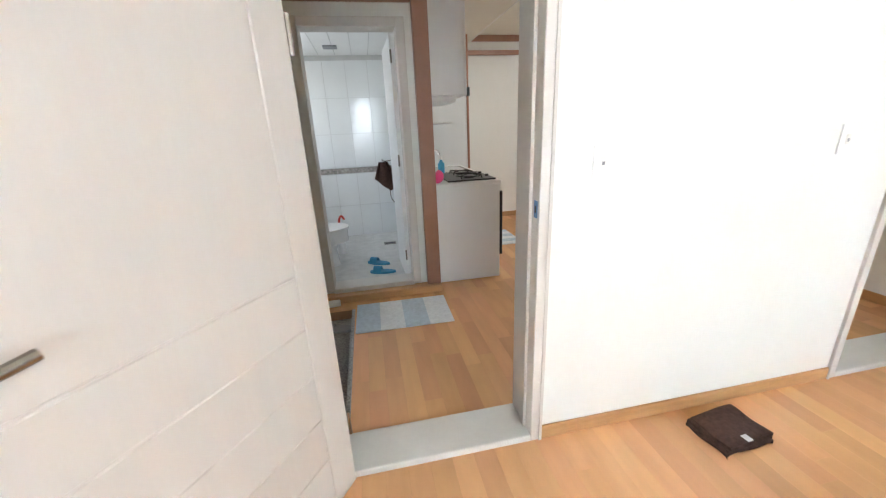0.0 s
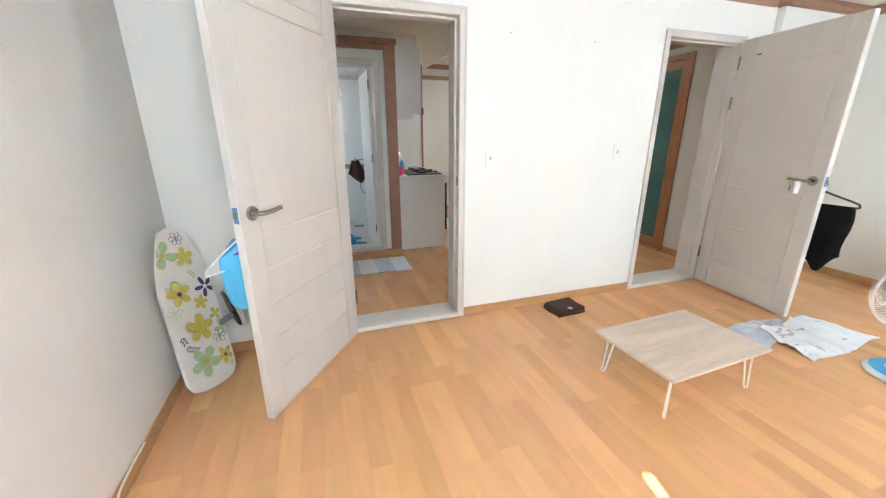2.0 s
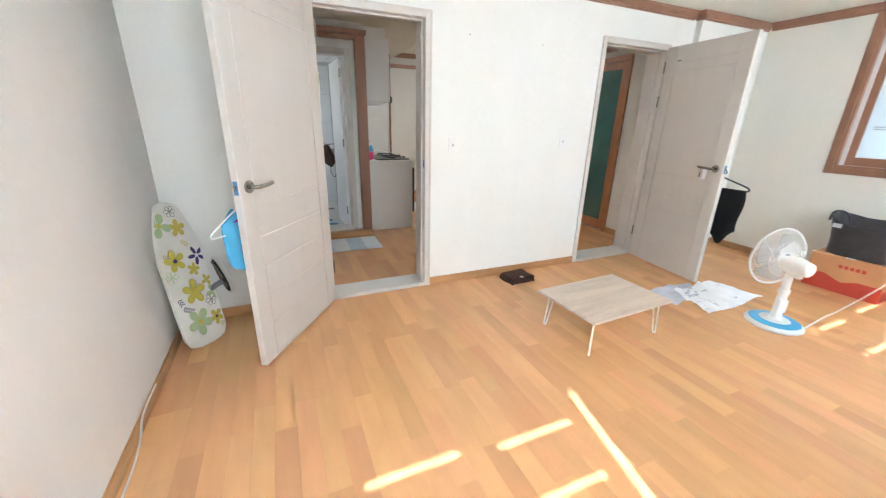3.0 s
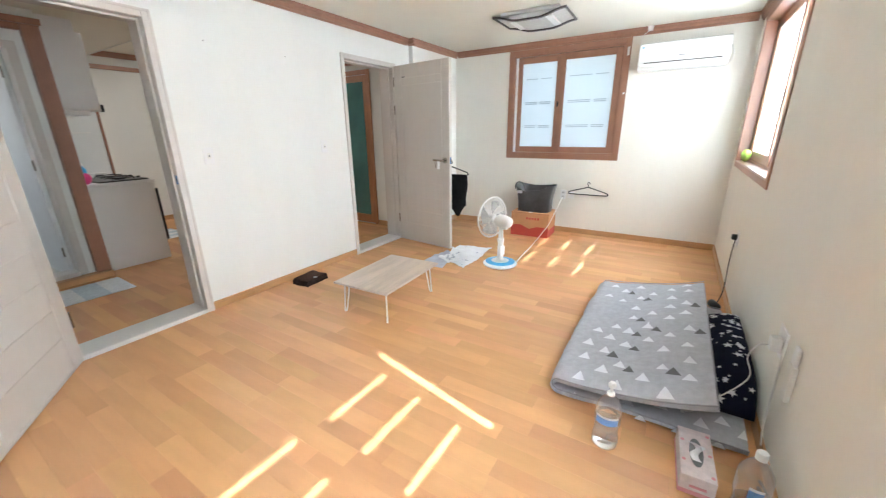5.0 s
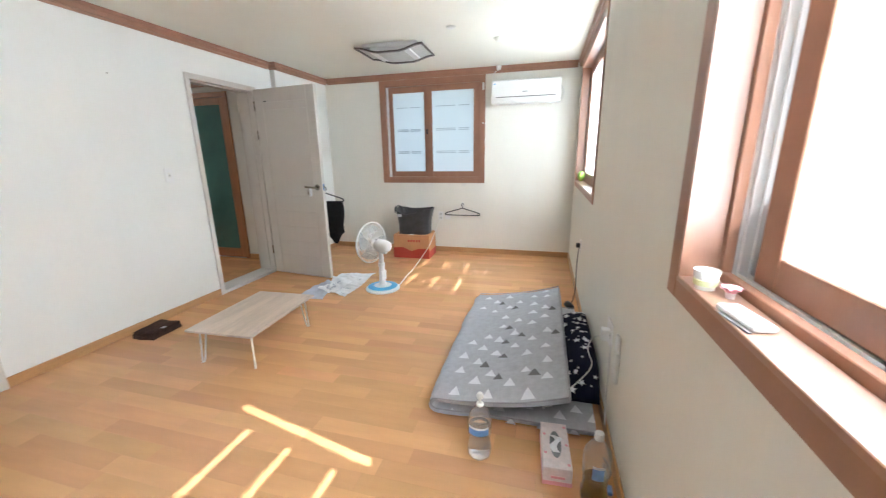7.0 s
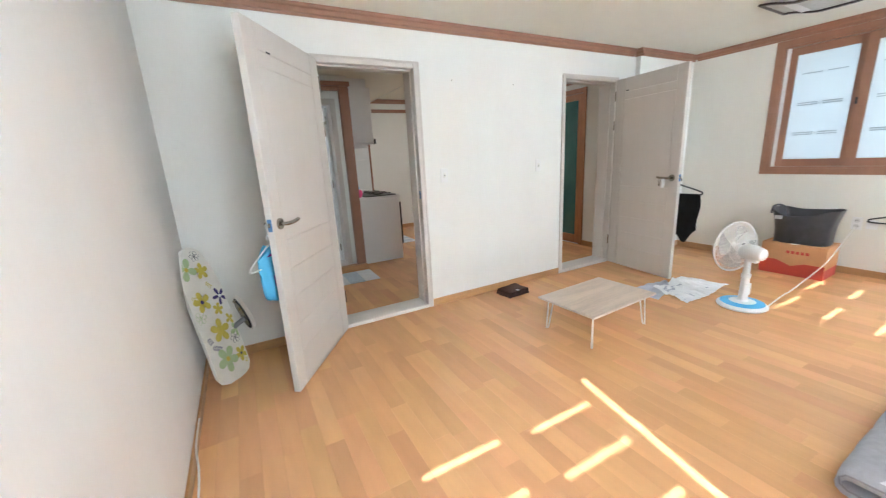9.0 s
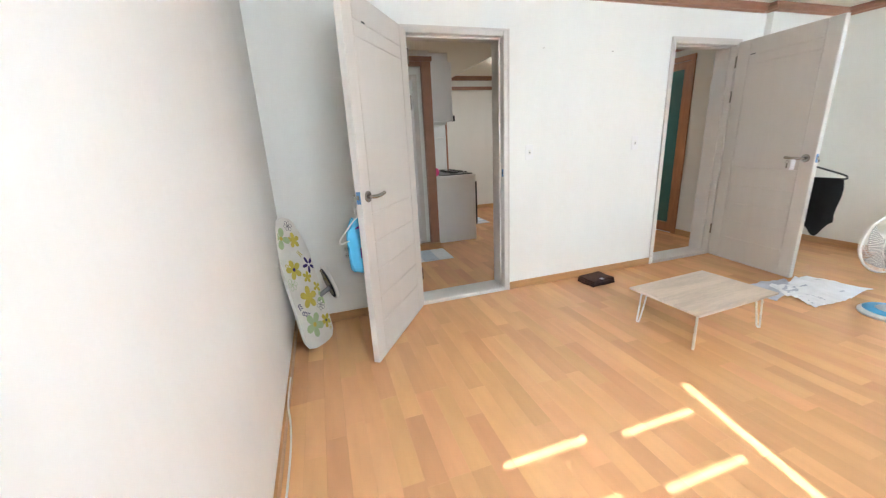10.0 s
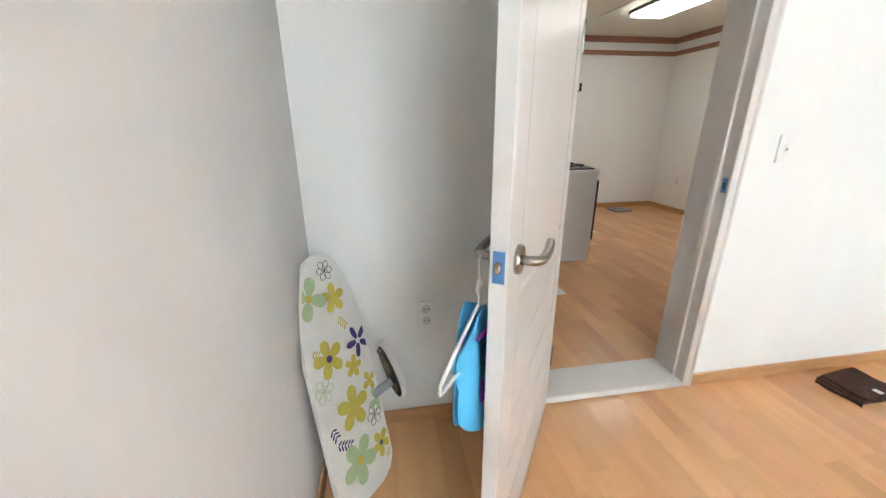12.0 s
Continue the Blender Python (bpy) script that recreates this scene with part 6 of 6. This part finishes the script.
part("body", lathe([(0, 0), (0.03, 0), (0.033, 0.01), (0.033, 0.10), (0.012, 0.13), (0.012, 0.14), (0, 0.14)], 20), FAN_BLUE, soap, smooth=True)
part("cap", lathe([(0, 0.14), (0.014, 0.14), (0.012, 0.165), (0, 0.166)], 16), WHITE, soap, smooth=True)
tap = thing("kitchen_tap", "chrome swivel tap at the sink", "tap", pose(-0.03, 2.56, 0.8775))
part("post", lathe([(0, 0), (0.024, 0), (0.022, 0.03), (0.016, 0.04), (0.016, 0.12), (0, 0.12)], 18), CHROME, tap, smooth=True)
part("spout", tube(smooth_path([(0, 0, 0.11), (0.0, 0, 0.19), (0.05, -0.01, 0.225), (0.11, -0.02, 0.215), (0.13, -0.025, 0.175)], 6), 0.012, 10), CHROME, tap, smooth=True)
uc = thing("wall_cabinet", "white laminate kitchen wall cabinet", "cabinet")
part("carcass", boxes((-0.098, 1.815, 1.545, 0.185, 3.298, 2.20), bevel=0.001), LAMINATE, uc)
part("filler", boxes((-0.098, 1.822, 2.201, 0.16, 3.298, 2.298)), WHITE, uc, "white filler strip under the ceiling")
for k in range(3):
    y0 = 1.817 + k * 0.493
    d_ = part("cabinet_door", boxes((0.186, y0, 1.54, 0.203, y0 + 0.489, 2.20), bevel=0.002), LAMINATE, uc)
    part("catch", boxes((0.2035, y0 + 0.004, 1.535, 0.228, y0 + 0.04, 1.60), bevel=0.002), BLACK, d_, "black plastic pull")
hood = thing("range_hood", "slim white hood shelf under the wall cabinet", "hood")
part("visor", boxes((-0.096, 1.87, 1.50, 0.13, 2.40, 1.543), bevel=0.004), LAMINATE, hood)
part("dish_rack", boxes((-0.097, 2.0, 1.34, 0.13, 2.60, 1.352), (-0.097, 2.59, 1.34, 0.09, 2.60, 1.53), bevel=0.001), LAMINATE, hood)

kl = thing("kitchen_lamp", "lit rectangular kitchen ceiling lamp", "ceiling lamp", pose(1.44, 2.50, 2.42, 0, 0, 0))
part("housing", boxes((-0.20, -0.36, -0.03, 0.20, 0.36, 0), bevel=0.004), LAMP_FRAME, kl)
part("diffuser", boxes((-0.185, -0.345, -0.065, 0.185, 0.345, -0.0305), bevel=0.012, seg=2), TUBE_LIGHT, kl, "glowing white diffuser")

km = thing("bath_mat", "pale blue and white checked terry mat", "mat", pose(-0.462, 1.318, 0, 0, 0, -1))
for i in range(4):
    for j in range(2):
        a0, b0 = -0.345 + i * 0.1725, -0.215 + j * 0.215
        part("check", sheet(lambda u, v, a0=a0, b0=b0: (a0 + 0.172 * u, b0 + 0.2145 * v, 0.010 + 0.0015 * crumple(a0 + 0.17 * u, b0 + 0.2 * v, 14)), 8, 8, 0.009),
             MAT_BLUE if i % 2 == 0 else MAT_WHITE, km, "pale blue check" if i % 2 == 0 else "white check", smooth=True)
km2 = thing("kitchen_mat", "pale striped mat in front of the sink", "mat", pose(0.86, 2.95, 0))
for i in range(6):
    part("stripe", boxes((-0.21, -0.30 + i * 0.1, 0.0005, 0.21, -0.203 + i * 0.1, 0.008), bevel=0.001), MAT_BLUE if i % 2 else MAT_WHITE, km2)
kv = thing("floor_scale", "flat grey plate on the kitchen floor", "plate", pose(2.08, 3.72, 0, 0, 0, 0))
part("plate", boxes((-0.14, -0.11, 0.0, 0.14, 0.11, 0.028), bevel=0.004), GREY, kv)
part("rail", boxes((-0.12, -0.004, 0.0282, 0.12, 0.004, 0.032)), STEEL, kv)
wp = thing("white_packet", "small white packet by the entry step", "packet", pose(-0.98, 1.60, 0, 0, 0, 8))
part("packet", boxes((-0.045, -0.03, 0.0005, 0.045, 0.03, 0.04), bevel=0.006, seg=2), WHITE, wp)
shoe = thing("house_shoe", "flat grey slipper on the granite entry floor", "slipper", pose(-0.95, 1.33, -0.075, 0, 0, 80))
part("sole", slab([(0.045 * math.sin(a), 0.12 * math.cos(a)) for a in (2 * math.pi * k / 22 for k in range(22))], 0, 0.02), GREY, shoe)
part("upper", sheet(lambda u, v: (-0.045 + 0.09 * u, 0.02 + 0.085 * v, 0.018 + 0.04 * math.sin(math.pi * u) * (1 - 0.6 * v)), 12, 6, 0.005), GREY, shoe, smooth=True)

# ---------------------------------------------------------------- floor planks
PW = 0.092
rnd = random.Random(3)


def plank_mesh(length):
    bm = bmesh.new()
    bbox(bm, -PW / 2 + 0.0002, -length / 2 + 0.0002, -0.006, PW / 2 - 0.0002, length / 2 - 0.0002, 0.0)
    me = bpy.data.meshes.new("plank")
    bm.to_mesh(me)
    bm.free()
    me.materials.append(PLANK)
    return me


LENGTHS = [0.40, 0.55, 0.70]
MESHES = {q: plank_mesh(q) for q in LENGTHS}
floor_ob = bpy.data.objects["floor"]
rest = bmesh.new()
nearest = 0


def lay(x0, x1, y0, y1, single, owner):
    """Rows of planks along y; those inside the stretch `single` are objects of their own."""
    global nearest
    x = x0
    while x < x1 - 0.005:
        xe = min(x + PW, x1)
        y = y0
        first = True
        while y < y1 - 0.002:
            q = LENGTHS[rnd.randrange(3)]
            if first:
                q *= rnd.uniform(0.3, 1.0)
            ye = min(y + q, y1)
            if y1 - ye < 0.12:
                ye = y1
            first = False
            whole = min(LENGTHS, key=lambda s: abs(s - (ye - y)))
            if single(x, y) and xe - x > PW - 1e-4 and abs(whole - (ye - y)) < 1e-6 and nearest < 300:
                ob = new("plank", MESHES[whole])
                ob.parent = owner
                ob.location = ((x + xe) / 2, (y + ye) / 2, 0)
                nearest += 1
            else:
                bbox(rest, x + 0.0002, y + 0.0002, -0.006, xe - 0.0002, ye - 0.0002, 0.0)
            y = ye
        x += PW


lay(WX, EX, SY, 0.0, lambda x, y: x < 3.2, floor_ob)
a_rest = part("plank", rest, PLANK_JOINED, floor_ob)
tagged(a_rest, kind="stuff")
rest = bmesh.new()
nearest = 0
lay(-0.82, KE, WT, KN, lambda x, y: y < 3.6, bpy.data.objects["floor_kitchen"])
tagged(part("plank", rest, PLANK_JOINED, bpy.data.objects["floor_kitchen"]), kind="stuff")
rest = bmesh.new()
lay(-1.8, -0.82, 1.495, 1.72, lambda x, y: False, None)
tagged(part("plank", rest, PLANK_JOINED, bpy.data.objects["floor_kitchen"]), kind="stuff")
